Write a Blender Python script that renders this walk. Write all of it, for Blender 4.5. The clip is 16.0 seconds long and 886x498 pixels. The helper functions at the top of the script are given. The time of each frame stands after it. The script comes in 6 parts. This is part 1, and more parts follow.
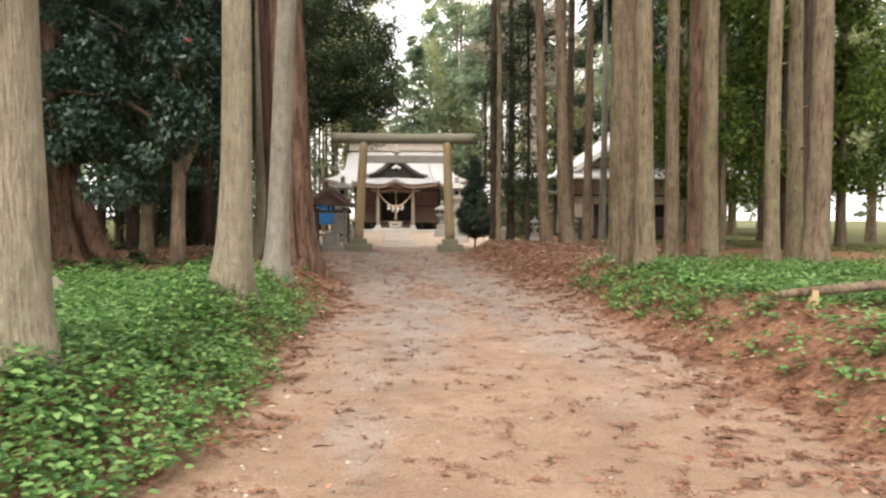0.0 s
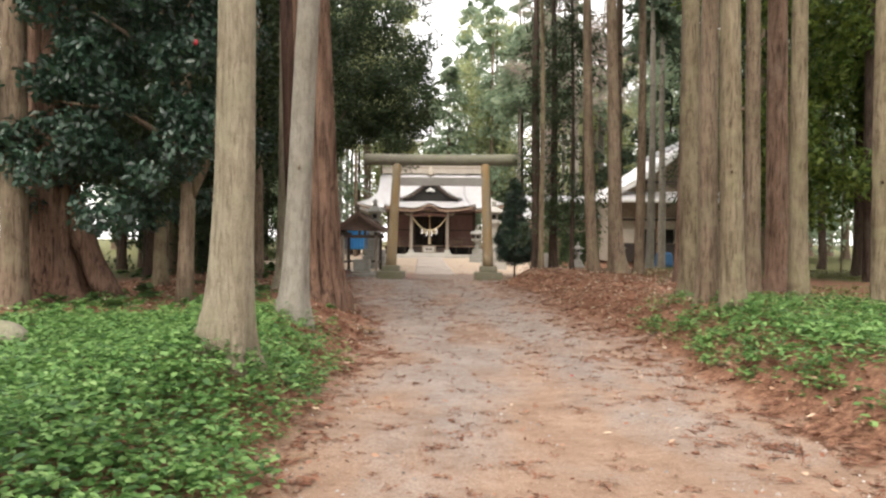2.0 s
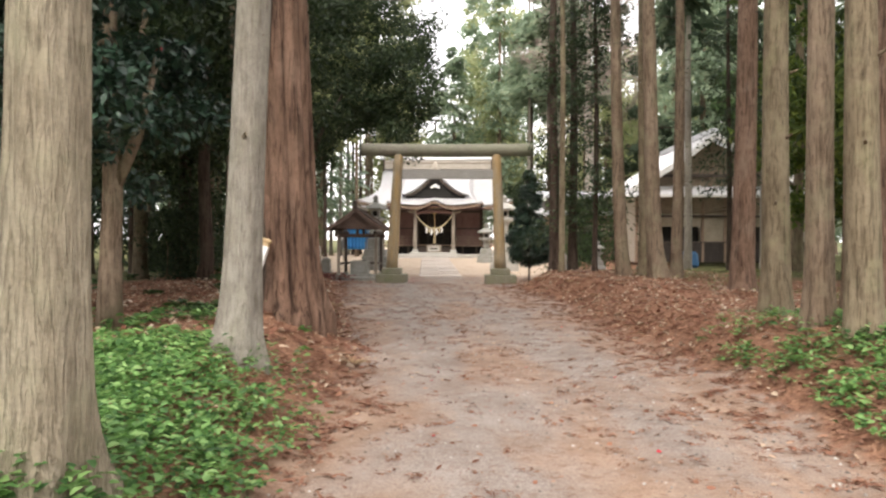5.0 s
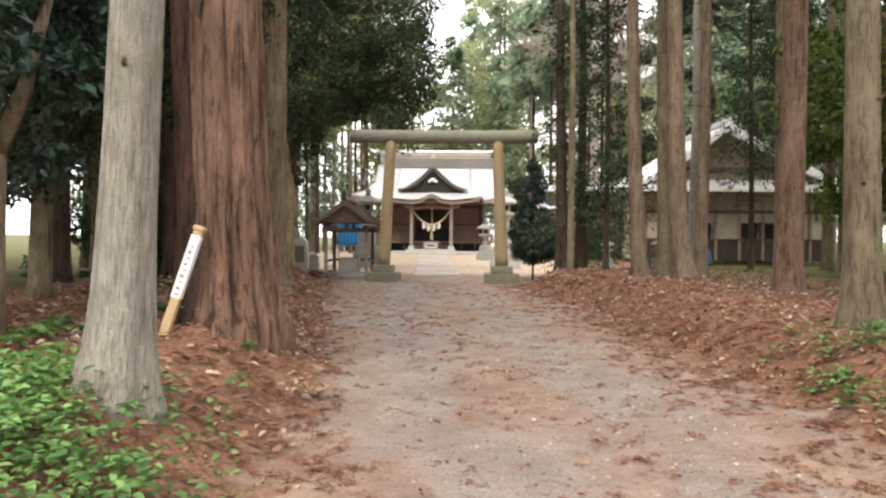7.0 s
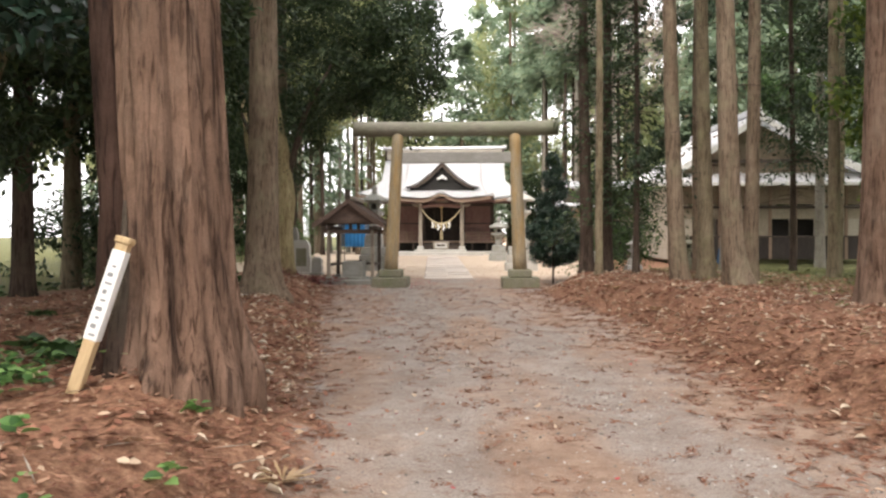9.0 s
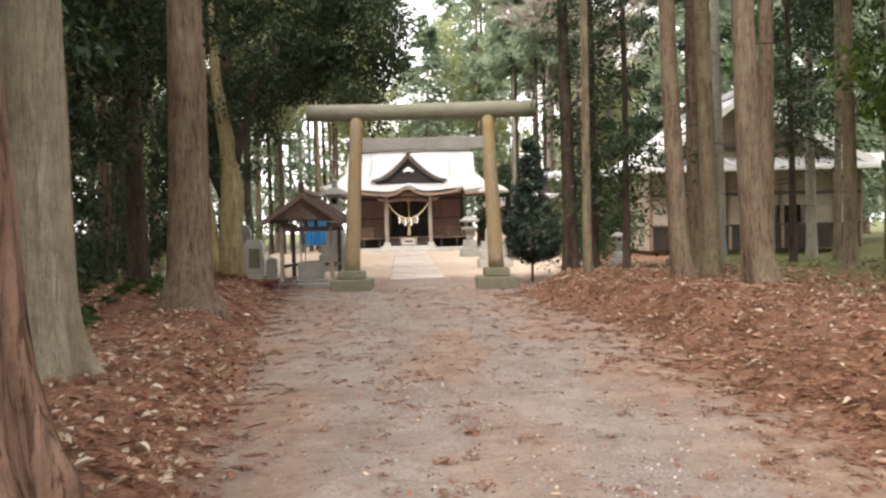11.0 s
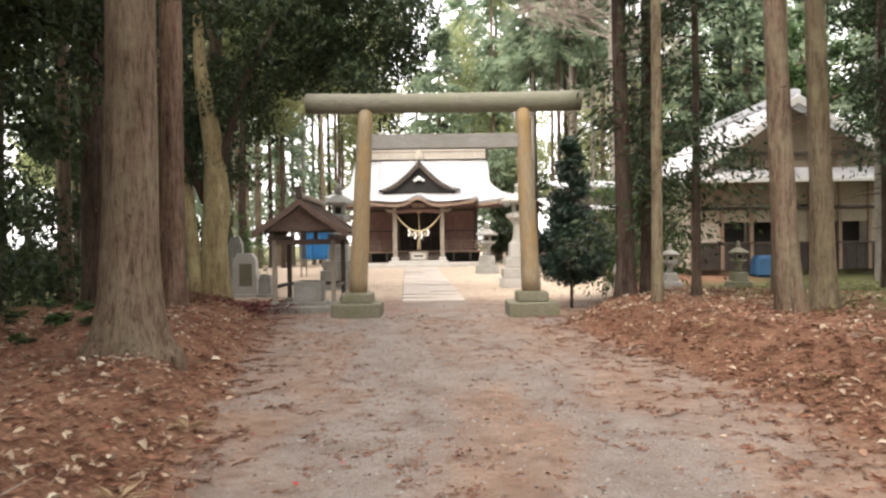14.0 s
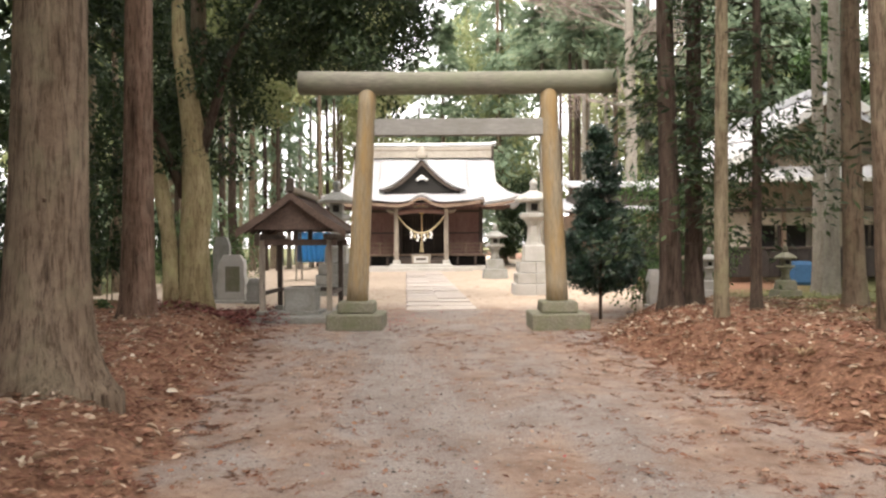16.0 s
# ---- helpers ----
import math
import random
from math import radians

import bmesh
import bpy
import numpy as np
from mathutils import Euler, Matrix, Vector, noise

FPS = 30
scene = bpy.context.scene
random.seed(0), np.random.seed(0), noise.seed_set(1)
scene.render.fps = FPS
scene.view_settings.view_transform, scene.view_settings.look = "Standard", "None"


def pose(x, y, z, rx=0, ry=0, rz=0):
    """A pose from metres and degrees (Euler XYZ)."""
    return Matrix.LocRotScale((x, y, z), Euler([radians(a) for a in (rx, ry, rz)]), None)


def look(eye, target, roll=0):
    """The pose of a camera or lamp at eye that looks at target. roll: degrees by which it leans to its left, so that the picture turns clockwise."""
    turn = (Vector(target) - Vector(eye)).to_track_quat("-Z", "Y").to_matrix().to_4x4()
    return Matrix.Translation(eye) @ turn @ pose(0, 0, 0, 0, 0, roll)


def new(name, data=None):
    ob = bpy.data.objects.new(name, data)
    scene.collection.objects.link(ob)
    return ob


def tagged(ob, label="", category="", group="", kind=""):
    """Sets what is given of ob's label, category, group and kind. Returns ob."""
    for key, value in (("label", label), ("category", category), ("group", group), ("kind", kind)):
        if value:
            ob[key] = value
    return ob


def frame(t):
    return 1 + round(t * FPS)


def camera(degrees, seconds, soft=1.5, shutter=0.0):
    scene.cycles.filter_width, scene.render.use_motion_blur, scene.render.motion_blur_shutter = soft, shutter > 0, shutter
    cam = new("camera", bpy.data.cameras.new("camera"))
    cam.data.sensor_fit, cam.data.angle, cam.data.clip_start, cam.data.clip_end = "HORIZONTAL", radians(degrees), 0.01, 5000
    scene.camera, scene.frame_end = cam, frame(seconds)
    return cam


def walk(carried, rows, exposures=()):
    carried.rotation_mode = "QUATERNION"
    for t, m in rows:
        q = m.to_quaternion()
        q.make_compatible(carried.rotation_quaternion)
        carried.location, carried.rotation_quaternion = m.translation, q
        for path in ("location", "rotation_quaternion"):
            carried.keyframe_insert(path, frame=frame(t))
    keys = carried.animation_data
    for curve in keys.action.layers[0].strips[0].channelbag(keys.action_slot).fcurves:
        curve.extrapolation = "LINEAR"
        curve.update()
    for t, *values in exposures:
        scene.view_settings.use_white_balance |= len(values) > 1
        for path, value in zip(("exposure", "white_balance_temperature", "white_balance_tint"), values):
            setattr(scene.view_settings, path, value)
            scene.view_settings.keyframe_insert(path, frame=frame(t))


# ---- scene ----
cam = camera(61.6, 16.0, soft=2.4)
PATH = [
    (0, (-0.042, 0.448, 1.443), (-0.008, 2.446, 1.36), 0.3),
    (0.5, (-0.083, 0.937, 1.455), (-0.078, 2.935, 1.369), -0.0),
    (1, (-0.128, 1.421, 1.483), (-0.133, 3.419, 1.394), 0.6),
    (1.5, (-0.185, 1.859, 1.5), (-0.221, 3.856, 1.408), -0.3),
    (2, (-0.234, 2.382, 1.547), (-0.287, 4.381, 1.526), 0.5),
    (2.5, (-0.276, 2.824, 1.538), (-0.338, 4.823, 1.517), 0.1),
    (3, (-0.31, 3.333, 1.561), (-0.396, 5.331, 1.545), -0.4),
    (3.5, (-0.33, 3.835, 1.58), (-0.418, 5.833, 1.579), -0.5),
    (4, (-0.359, 4.32, 1.591), (-0.451, 6.318, 1.582), -0.7),
    (4.2, (-0.399, 4.536, 1.591), (-0.484, 6.534, 1.567), -0.7),
    (6.3, (-0.38, 6.983, 1.502), (-0.433, 8.982, 1.477), 1.5),
    (6.5, (-0.389, 7.196, 1.493), (-0.444, 9.195, 1.465), 0.9),
    (7, (-0.387, 7.747, 1.487), (-0.449, 9.746, 1.456), 0.5),
    (7.5, (-0.466, 8.211, 1.525), (-0.521, 10.21, 1.497), 0.6),
    (8, (-0.467, 8.765, 1.516), (-0.531, 10.763, 1.49), 0.5),
    (8.5, (-0.543, 9.282, 1.56), (-0.616, 11.281, 1.531), 0.4),
    (9, (-0.581, 9.843, 1.58), (-0.666, 11.84, 1.544), -0.1),
    (9.2, (-0.602, 10.065, 1.607), (-0.691, 12.063, 1.568), -0.8),
    (11.3, (-0.649, 12.65, 1.587), (-0.648, 14.65, 1.536), -1.3),
    (11.5, (-0.71, 12.893, 1.562), (-0.717, 14.893, 1.514), -1.2),
    (12, (-0.839, 13.485, 1.556), (-0.85, 15.485, 1.516), -1.2),
    (12.5, (-0.892, 14.073, 1.587), (-0.908, 16.073, 1.566), -1.4),
    (13, (-1.003, 14.643, 1.595), (-0.986, 16.643, 1.591), -0.6),
    (13.5, (-1.015, 15.174, 1.604), (-1.012, 17.174, 1.597), -0.9),
    (14, (-1.085, 15.723, 1.643), (-1.099, 17.723, 1.628), -0.7),
    (14.5, (-1.117, 16.298, 1.68), (-1.133, 18.298, 1.666), -0.5),
    (15, (-1.24, 16.824, 1.634), (-1.249, 18.824, 1.621), -0.1),
    (15.5, (-1.268, 17.417, 1.591), (-1.282, 19.417, 1.577), -0.0),
    (16, (-1.376, 17.987, 1.608), (-1.387, 19.987, 1.602), -0.3),
]
walk(cam, [(t, look(eye, target, roll)) for t, eye, target, roll in PATH], [(0, 0.6, 7000, 12), (4, 0.7, 6750, 13), (6, 0.78, 6750, 12), (9, 0.86, 6700, 12), (11, 0.97, 6800, 13), (16, 1.1, 6800, 13)])

# ---- world, sun ----
world = bpy.data.worlds.new("overcast_sky")
scene.world = world
world.use_nodes = True
wn = world.node_tree
sky = wn.nodes.new("ShaderNodeTexSky")
sky.sky_type = "NISHITA"
sky.sun_disc = False
sky.sun_elevation = radians(52)
sky.sun_rotation = radians(200)
sky.air_density, sky.dust_density, sky.ozone_density = 1.0, 6.0, 1.0
cloud = wn.nodes.new("ShaderNodeMix")
cloud.data_type = "RGBA"
cloud.inputs["Factor"].default_value = 0.7
cloud.inputs["B"].default_value = (16.0, 16.0, 16.2, 1)
wn.links.new(sky.outputs["Color"], cloud.inputs["A"])
wn.links.new(cloud.outputs["Result"], wn.nodes["Background"].inputs["Color"])
wn.nodes["Background"].inputs["Strength"].default_value = 0.14

sun = new("sun", bpy.data.lights.new("sun", "SUN"))
sun.data.energy, sun.data.angle, sun.data.color = 1.5, radians(25), (1.0, 0.96, 0.9)
sun.matrix_world = look((-10, -27, 38), (0, 0, 0))

# ---- materials ----
R = random.Random(7)


def nodes_of(name):
    m = bpy.data.materials.new(name)
    m.use_nodes = True
    t = m.node_tree
    return m, t, t.nodes["Principled BSDF"]


def ramp(t, fac, stops):
    n = t.nodes.new("ShaderNodeValToRGB")
    els = n.color_ramp.elements
    els[0].position, els[0].color = stops[0][0], (*stops[0][1], 1)
    els[1].position, els[1].color = stops[-1][0], (*stops[-1][1], 1)
    for p, c in stops[1:-1]:
        e = els.new(p)
        e.color = (*c, 1)
    t.links.new(fac, n.inputs["Fac"])
    return n.outputs["Color"]


def coords(t, scale=(1, 1, 1), shift=True):
    tc = t.nodes.new("ShaderNodeTexCoord")
    mp = t.nodes.new("ShaderNodeMapping")
    mp.inputs["Scale"].default_value = scale
    t.links.new(tc.outputs["Object"], mp.inputs["Vector"])
    if shift:
        oi = t.nodes.new("ShaderNodeObjectInfo")
        mul = t.nodes.new("ShaderNodeMath")
        mul.operation = "MULTIPLY"
        mul.inputs[1].default_value = 37.0
        t.links.new(oi.outputs["Random"], mul.inputs[0])
        t.links.new(mul.outputs[0], mp.inputs["Location"])
    return mp.outputs["Vector"]


def noise_tex(t, vec, scale, detail=4.0, rough=0.6, distortion=0.0):
    n = t.nodes.new("ShaderNodeTexNoise")
    n.inputs["Scale"].default_value = scale
    n.inputs["Detail"].default_value = detail
    n.inputs["Roughness"].default_value = rough
    n.inputs["Distortion"].default_value = distortion
    t.links.new(vec, n.inputs["Vector"])
    return n.outputs["Fac"]


def mix(t, fac, a, b, mode="MIX"):
    n = t.nodes.new("ShaderNodeMix")
    n.data_type, n.blend_type = "RGBA", mode
    for key, v in (("Factor", fac), ("A", a), ("B", b)):
        sock = n.inputs[key]
        if isinstance(v, (int, float)):
            sock.default_value = v
        elif isinstance(v, tuple):
            sock.default_value = (*v, 1)
        else:
            t.links.new(v, sock)
    return n.outputs["Result"]


def bump(t, bsdf, height, strength, distance):
    n = t.nodes.new("ShaderNodeBump")
    n.inputs["Strength"].default_value = strength
    n.inputs["Distance"].default_value = distance
    t.links.new(height, n.inputs["Height"])
    t.links.new(n.outputs["Normal"], bsdf.inputs["Normal"])


def surface(name, dark, light, scale=(8, 8, 8), fine=6.0, rough=0.85, stain=None, stain_scale=1.2, stain_amount=0.5, bump_d=0.004, metal=0.0, stain_stretch=(1, 1, 1)):
    """A grained, stained surface: grain between two colours, and patches of a third."""
    m, t, b = nodes_of(name)
    v = coords(t, scale)
    grain = noise_tex(t, v, fine, 6.0, 0.65)
    col = ramp(t, grain, [(0.3, dark), (0.7, light)])
    if stain:
        v2 = coords(t, stain_stretch)
        patch = ramp(t, noise_tex(t, v2, stain_scale, 5.0, 0.7), [(0.42, (0, 0, 0)), (0.66, (stain_amount,) * 3)])
        col = mix(t, patch, col, stain)
    t.links.new(col, b.inputs["Base Color"])
    b.inputs["Roughness"].default_value = rough
    b.inputs["Metallic"].default_value = metal
    bump(t, b, grain, 0.7, bump_d)
    return m


def leaf_material(name, colours, rough=0.5, through_leaf=0.35, flat_spec=0.4):
    """Leaves whose tint differs from leaf to leaf, and that let some light through."""
    m, t, b = nodes_of(name)
    geo = t.nodes.new("ShaderNodeNewGeometry")
    n = len(colours)
    col = ramp(t, geo.outputs["Random Per Island"], [(i / (n - 1), c) for i, c in enumerate(colours)])
    big = noise_tex(t, coords(t), 0.9, 3.0)
    col = mix(t, 0.55, col, ramp(t, big, [(0.3, (0.55, 0.55, 0.55)), (0.7, (1.0, 1.0, 1.0))]), "MULTIPLY")
    t.links.new(col, b.inputs["Base Color"])
    b.inputs["Roughness"].default_value = rough
    b.inputs["Specular IOR Level"].default_value = flat_spec
    if through_leaf:
        tr = t.nodes.new("ShaderNodeBsdfTranslucent")
        t.links.new(col, tr.inputs["Color"])
        ms = t.nodes.new("ShaderNodeMixShader")
        ms.inputs[0].default_value = through_leaf
        t.links.new(b.outputs[0], ms.inputs[1])
        t.links.new(tr.outputs[0], ms.inputs[2])
        t.links.new(ms.outputs[0], t.nodes["Material Output"].inputs["Surface"])
    return m


def bark(name, dark, light, moss, moss_amount=0.5, ridge=14.0, line=0.85):
    m, t, b = nodes_of(name)
    strips = noise_tex(t, coords(t, (1, 1, 0.13)), ridge, 5.0, 0.65, 0.5)
    lines = noise_tex(t, coords(t, (1, 1, 0.1)), ridge * 2.6, 3.0, 0.6, 0.8)
    broad = noise_tex(t, coords(t, (1, 1, 0.3)), 3.0, 3.0, 0.5)
    col = ramp(t, strips, [(0.3, dark), (0.47, tuple(0.35 * a + 0.65 * c for a, c in zip(dark, light))), (0.72, light)])
    col = mix(t, line, col, ramp(t, lines, [(0.36, (0.38, 0.34, 0.31)), (0.47, (1.0, 1.0, 1.0))]), "MULTIPLY")
    col = mix(t, 0.7, col, ramp(t, broad, [(0.35, (0.62, 0.58, 0.54)), (0.65, (1.0, 1.0, 1.0))]), "MULTIPLY")
    v2 = coords(t)
    fine = noise_tex(t, v2, 60.0, 3.0)
    col = mix(t, 0.5, col, ramp(t, fine, [(0.3, (0.6, 0.6, 0.6)), (0.7, (1.0, 1.0, 1.0))]), "MULTIPLY")
    rings = noise_tex(t, coords(t, (1.0, 1.0, 0.7)), 3.0, 5.0)
    col = mix(t, ramp(t, rings, [(0.5, (0, 0, 0)), (0.7, (moss_amount,) * 3)]), col, moss)
    blot = noise_tex(t, v2, 7.0, 6.0, 0.7, 0.5)
    col = mix(t, 0.6, col, ramp(t, blot, [(0.35, (0.68, 0.66, 0.63)), (0.55, (1.0, 1.0, 1.0)), (0.72, (1.12, 1.1, 1.08))]), "MULTIPLY")
    t.links.new(col, b.inputs["Base Color"])
    b.inputs["Roughness"].default_value = 0.92
    b.inputs["Specular IOR Level"].default_value = 0.15
    both = mix(t, 0.5, ramp(t, strips, [(0.25, (0, 0, 0)), (0.75, (1, 1, 1))]), ramp(t, lines, [(0.3, (0, 0, 0)), (0.55, (1, 1, 1))]))
    bump(t, b, both, 1.0, 0.022)
    return m


M = {}
M["bark_pale"] = bark("pale_grey_bark", (0.25, 0.228, 0.19), (0.39, 0.36, 0.31), (0.29, 0.275, 0.21), 0.6, 22, 0.35)
M["bark_tan"] = bark("smooth_tan_bark", (0.25, 0.215, 0.155), (0.415, 0.365, 0.275), (0.3, 0.285, 0.19), 0.6, 22, 0.35)
M["bark_red"] = bark("red_brown_cedar_bark", (0.07, 0.042, 0.031), (0.32, 0.215, 0.158), (0.3, 0.235, 0.18), 0.35, 10)
M["bark_great"] = bark("dark_maroon_furrowed_bark", (0.022, 0.012, 0.009), (0.27, 0.17, 0.122), (0.22, 0.165, 0.125), 0.2, 9, 0.97)
# Darker copy of the great cedar's bark, with its side shade put in.
M["bark_shaded"] = bark("shaded_maroon_bark", (0.01, 0.006, 0.005), (0.095, 0.055, 0.042), (0.07, 0.05, 0.04), 0.2, 9, 0.97)
M["bark_brown"] = bark("brown_cedar_bark", (0.105, 0.076, 0.055), (0.325, 0.25, 0.182), (0.255, 0.23, 0.15), 0.5, 15, 0.75)
M["bark_olive"] = bark("lichened_bark", (0.125, 0.1, 0.068), (0.32, 0.265, 0.182), (0.27, 0.255, 0.15), 0.6, 14, 0.65)
M["bark_yellow"] = bark("yellowish_mossy_bark", (0.26, 0.2, 0.1), (0.55, 0.46, 0.27), (0.42, 0.4, 0.2), 0.6, 12, 0.6)
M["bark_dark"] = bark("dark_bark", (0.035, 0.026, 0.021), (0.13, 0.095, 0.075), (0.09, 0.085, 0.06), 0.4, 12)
M["leaf_camellia"] = leaf_material("dark_glossy_leaves", [(0.012, 0.03, 0.02), (0.02, 0.05, 0.03), (0.035, 0.075, 0.045), (0.05, 0.1, 0.065)], 0.38, 0.15, 0.5)
M["leaf_dark"] = leaf_material("dark_evergreen_leaves", [(0.015, 0.03, 0.014), (0.03, 0.055, 0.022), (0.05, 0.08, 0.03), (0.065, 0.095, 0.035)], 0.6, 0.25)
M["leaf_cedar"] = leaf_material("cedar_needles", [(0.03, 0.052, 0.032), (0.055, 0.09, 0.052), (0.09, 0.13, 0.075), (0.125, 0.155, 0.09)], 0.7, 0.3)
# Distance haze is put into the next two pale leaf colours.
M["leaf_hazed"] = leaf_material("hazed_grey_green_needles", [(0.2, 0.28, 0.18), (0.27, 0.36, 0.24), (0.34, 0.43, 0.3), (0.4, 0.46, 0.3)], 0.8, 0.5)
M["leaf_hazed_warm"] = leaf_material("hazed_olive_leaves", [(0.3, 0.34, 0.16), (0.37, 0.42, 0.2), (0.44, 0.47, 0.25), (0.48, 0.49, 0.28)], 0.8, 0.5)
M["leaf_mid"] = leaf_material("mid_green_leaves", [(0.03, 0.06, 0.02), (0.05, 0.1, 0.03), (0.08, 0.15, 0.045), (0.12, 0.2, 0.06)], 0.55, 0.3)
M["leaf_bright"] = leaf_material("yellow_green_leaves", [(0.04, 0.075, 0.016), (0.085, 0.14, 0.027), (0.15, 0.22, 0.042), (0.24, 0.3, 0.06)], 0.55, 0.45)
M["leaf_herb"] = leaf_material("fresh_green_herb_leaves", [(0.045, 0.112, 0.035), (0.1, 0.225, 0.06), (0.18, 0.345, 0.1), (0.3, 0.47, 0.165)], 0.45, 0.35)
M["leaf_pale"] = leaf_material("bleached_dry_leaves", [(0.3, 0.19, 0.12), (0.5, 0.37, 0.26), (0.62, 0.5, 0.37), (0.72, 0.63, 0.5)], 0.75, 0.15)
M["pebble"] = leaf_material("mixed_pebbles", [(0.09, 0.075, 0.065), (0.17, 0.145, 0.125), (0.27, 0.24, 0.215), (0.38, 0.35, 0.32), (0.55, 0.52, 0.47)], 0.85, 0.0)
M["leaf_dry"] = leaf_material("dry_fallen_leaves", [(0.12, 0.048, 0.028), (0.23, 0.094, 0.056), (0.32, 0.145, 0.088), (0.37, 0.19, 0.12), (0.44, 0.265, 0.172), (0.62, 0.48, 0.345)], 0.8, 0.1)
M["needles_dry"] = leaf_material("rusty_cedar_sprigs", [(0.12, 0.048, 0.028), (0.2, 0.085, 0.05), (0.27, 0.125, 0.075), (0.3, 0.17, 0.11)], 0.9, 0.0)
M["twig_pink"] = leaf_material("bare_pinkish_twigs", [(0.3, 0.23, 0.2), (0.38, 0.3, 0.26), (0.45, 0.37, 0.33)], 0.9, 0.0)
M["leaf_moss"] = leaf_material("pale_mossy_growth", [(0.1, 0.11, 0.04), (0.17, 0.185, 0.07), (0.26, 0.27, 0.11), (0.33, 0.32, 0.15)], 0.7, 0.25)
M["leaf_maroon"] = leaf_material("raked_maroon_leaves", [(0.06, 0.014, 0.013), (0.13, 0.032, 0.028), (0.21, 0.06, 0.048), (0.28, 0.11, 0.085)], 0.8, 0.05)
M["petal"] = leaf_material("red_petals", [(0.45, 0.02, 0.03), (0.6, 0.04, 0.06), (0.55, 0.08, 0.12)], 0.5, 0.2)
M["petal_faded"] = leaf_material("faded_red_petals", [(0.3, 0.06, 0.05), (0.42, 0.12, 0.1), (0.5, 0.2, 0.17)], 0.6, 0.1)
M["stone"] = surface("grey_weathered_stone", (0.2, 0.195, 0.18), (0.42, 0.41, 0.38), (6, 6, 6), 6, 0.9, (0.16, 0.16, 0.12), 2.5, 0.6)
M["stone_pale"] = surface("pale_granite", (0.4, 0.385, 0.35), (0.6, 0.58, 0.54), (10, 10, 10), 8, 0.85, (0.3, 0.28, 0.22), 1.5, 0.5)
M["stone_moss"] = surface("mossy_green_stone", (0.13, 0.122, 0.09), (0.28, 0.26, 0.19), (5, 5, 5), 6, 0.95, (0.13, 0.15, 0.065), 2.5, 0.6)
M["torii_post"] = surface("ochre_lichened_stone", (0.21, 0.175, 0.12), (0.39, 0.32, 0.215), (5, 5, 0.9), 6, 0.9, (0.38, 0.235, 0.085), 2.6, 0.75, stain_stretch=(1.6, 1.6, 0.22))
M["torii_beam"] = surface("grey_green_lichened_stone", (0.15, 0.14, 0.11), (0.29, 0.275, 0.22), (0.8, 5, 5), 6, 0.92, (0.2, 0.22, 0.14), 1.3, 0.7)
M["torii_tie"] = surface("light_grey_stone", (0.25, 0.24, 0.22), (0.36, 0.35, 0.33), (1, 5, 5), 6, 0.9, (0.2, 0.2, 0.17), 1.5, 0.4)
# The roof's white holds the sky's reflection in its base colour.
M["roof"] = surface("sky_whitened_sheet_roof", (0.76, 0.76, 0.77), (0.86, 0.86, 0.87), (2, 2, 2), 3, 0.42, (0.72, 0.7, 0.7), 0.6, 0.5, 0.002, 0.0)
M["roof_grey"] = surface("pale_grey_sheet_roof", (0.45, 0.46, 0.48), (0.66, 0.67, 0.7), (2, 2, 2), 3, 0.45, (0.4, 0.4, 0.4), 0.5, 0.5, 0.002)
M["ridge"] = surface("weathered_ridge_boards", (0.34, 0.3, 0.25), (0.56, 0.51, 0.44), (1, 4, 6), 5, 0.7, (0.3, 0.26, 0.2), 1.0, 0.4)
M["wood_red"] = surface("red_brown_painted_boards", (0.13, 0.066, 0.057), (0.25, 0.14, 0.122), (3, 3, 0.5), 8, 0.75, (0.27, 0.18, 0.155), 0.9, 0.5)
M["wood_dark"] = surface("dark_stained_timber", (0.03, 0.022, 0.018), (0.095, 0.068, 0.052), (4, 4, 0.7), 8, 0.75, (0.13, 0.1, 0.08), 1.2, 0.4)
M["wood_black"] = surface("blackened_boards", (0.016, 0.012, 0.01), (0.05, 0.037, 0.03), (4, 4, 0.7), 8, 0.8, (0.07, 0.055, 0.045), 1.2, 0.4)
M["wood_grey"] = surface("weathered_grey_timber", (0.2, 0.165, 0.13), (0.38, 0.33, 0.27), (4, 4, 0.5), 8, 0.85, (0.16, 0.13, 0.1), 1.5, 0.5)
M["wood_tan"] = surface("bare_tan_timber", (0.38, 0.26, 0.13), (0.56, 0.41, 0.23), (6, 6, 0.6), 10, 0.8, (0.3, 0.22, 0.13), 2, 0.4)
M["wood_brown"] = surface("brown_roof_boards", (0.17, 0.115, 0.08), (0.33, 0.235, 0.17), (3, 3, 3), 8, 0.8, (0.12, 0.085, 0.06), 1.2, 0.4)
M["wood_roof"] = surface("dark_weathered_roof_boards", (0.08, 0.052, 0.04), (0.18, 0.12, 0.092), (3, 3, 3), 8, 0.8, (0.09, 0.065, 0.05), 1.2, 0.4)
M["white_paint"] = surface("off_white_paint", (0.66, 0.65, 0.62), (0.8, 0.79, 0.77), (6, 6, 1), 6, 0.6, (0.55, 0.52, 0.46), 2.0, 0.4)
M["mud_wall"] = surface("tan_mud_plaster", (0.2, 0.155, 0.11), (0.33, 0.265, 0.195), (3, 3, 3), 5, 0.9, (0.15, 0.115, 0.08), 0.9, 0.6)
# Darker copy of the plaster, the house front's shade put into its colour.
M["plaster_shaded"] = surface("shaded_cream_plaster", (0.27, 0.225, 0.17), (0.4, 0.345, 0.27), (3, 3, 3), 5, 0.9, (0.2, 0.165, 0.12), 0.9, 0.6)
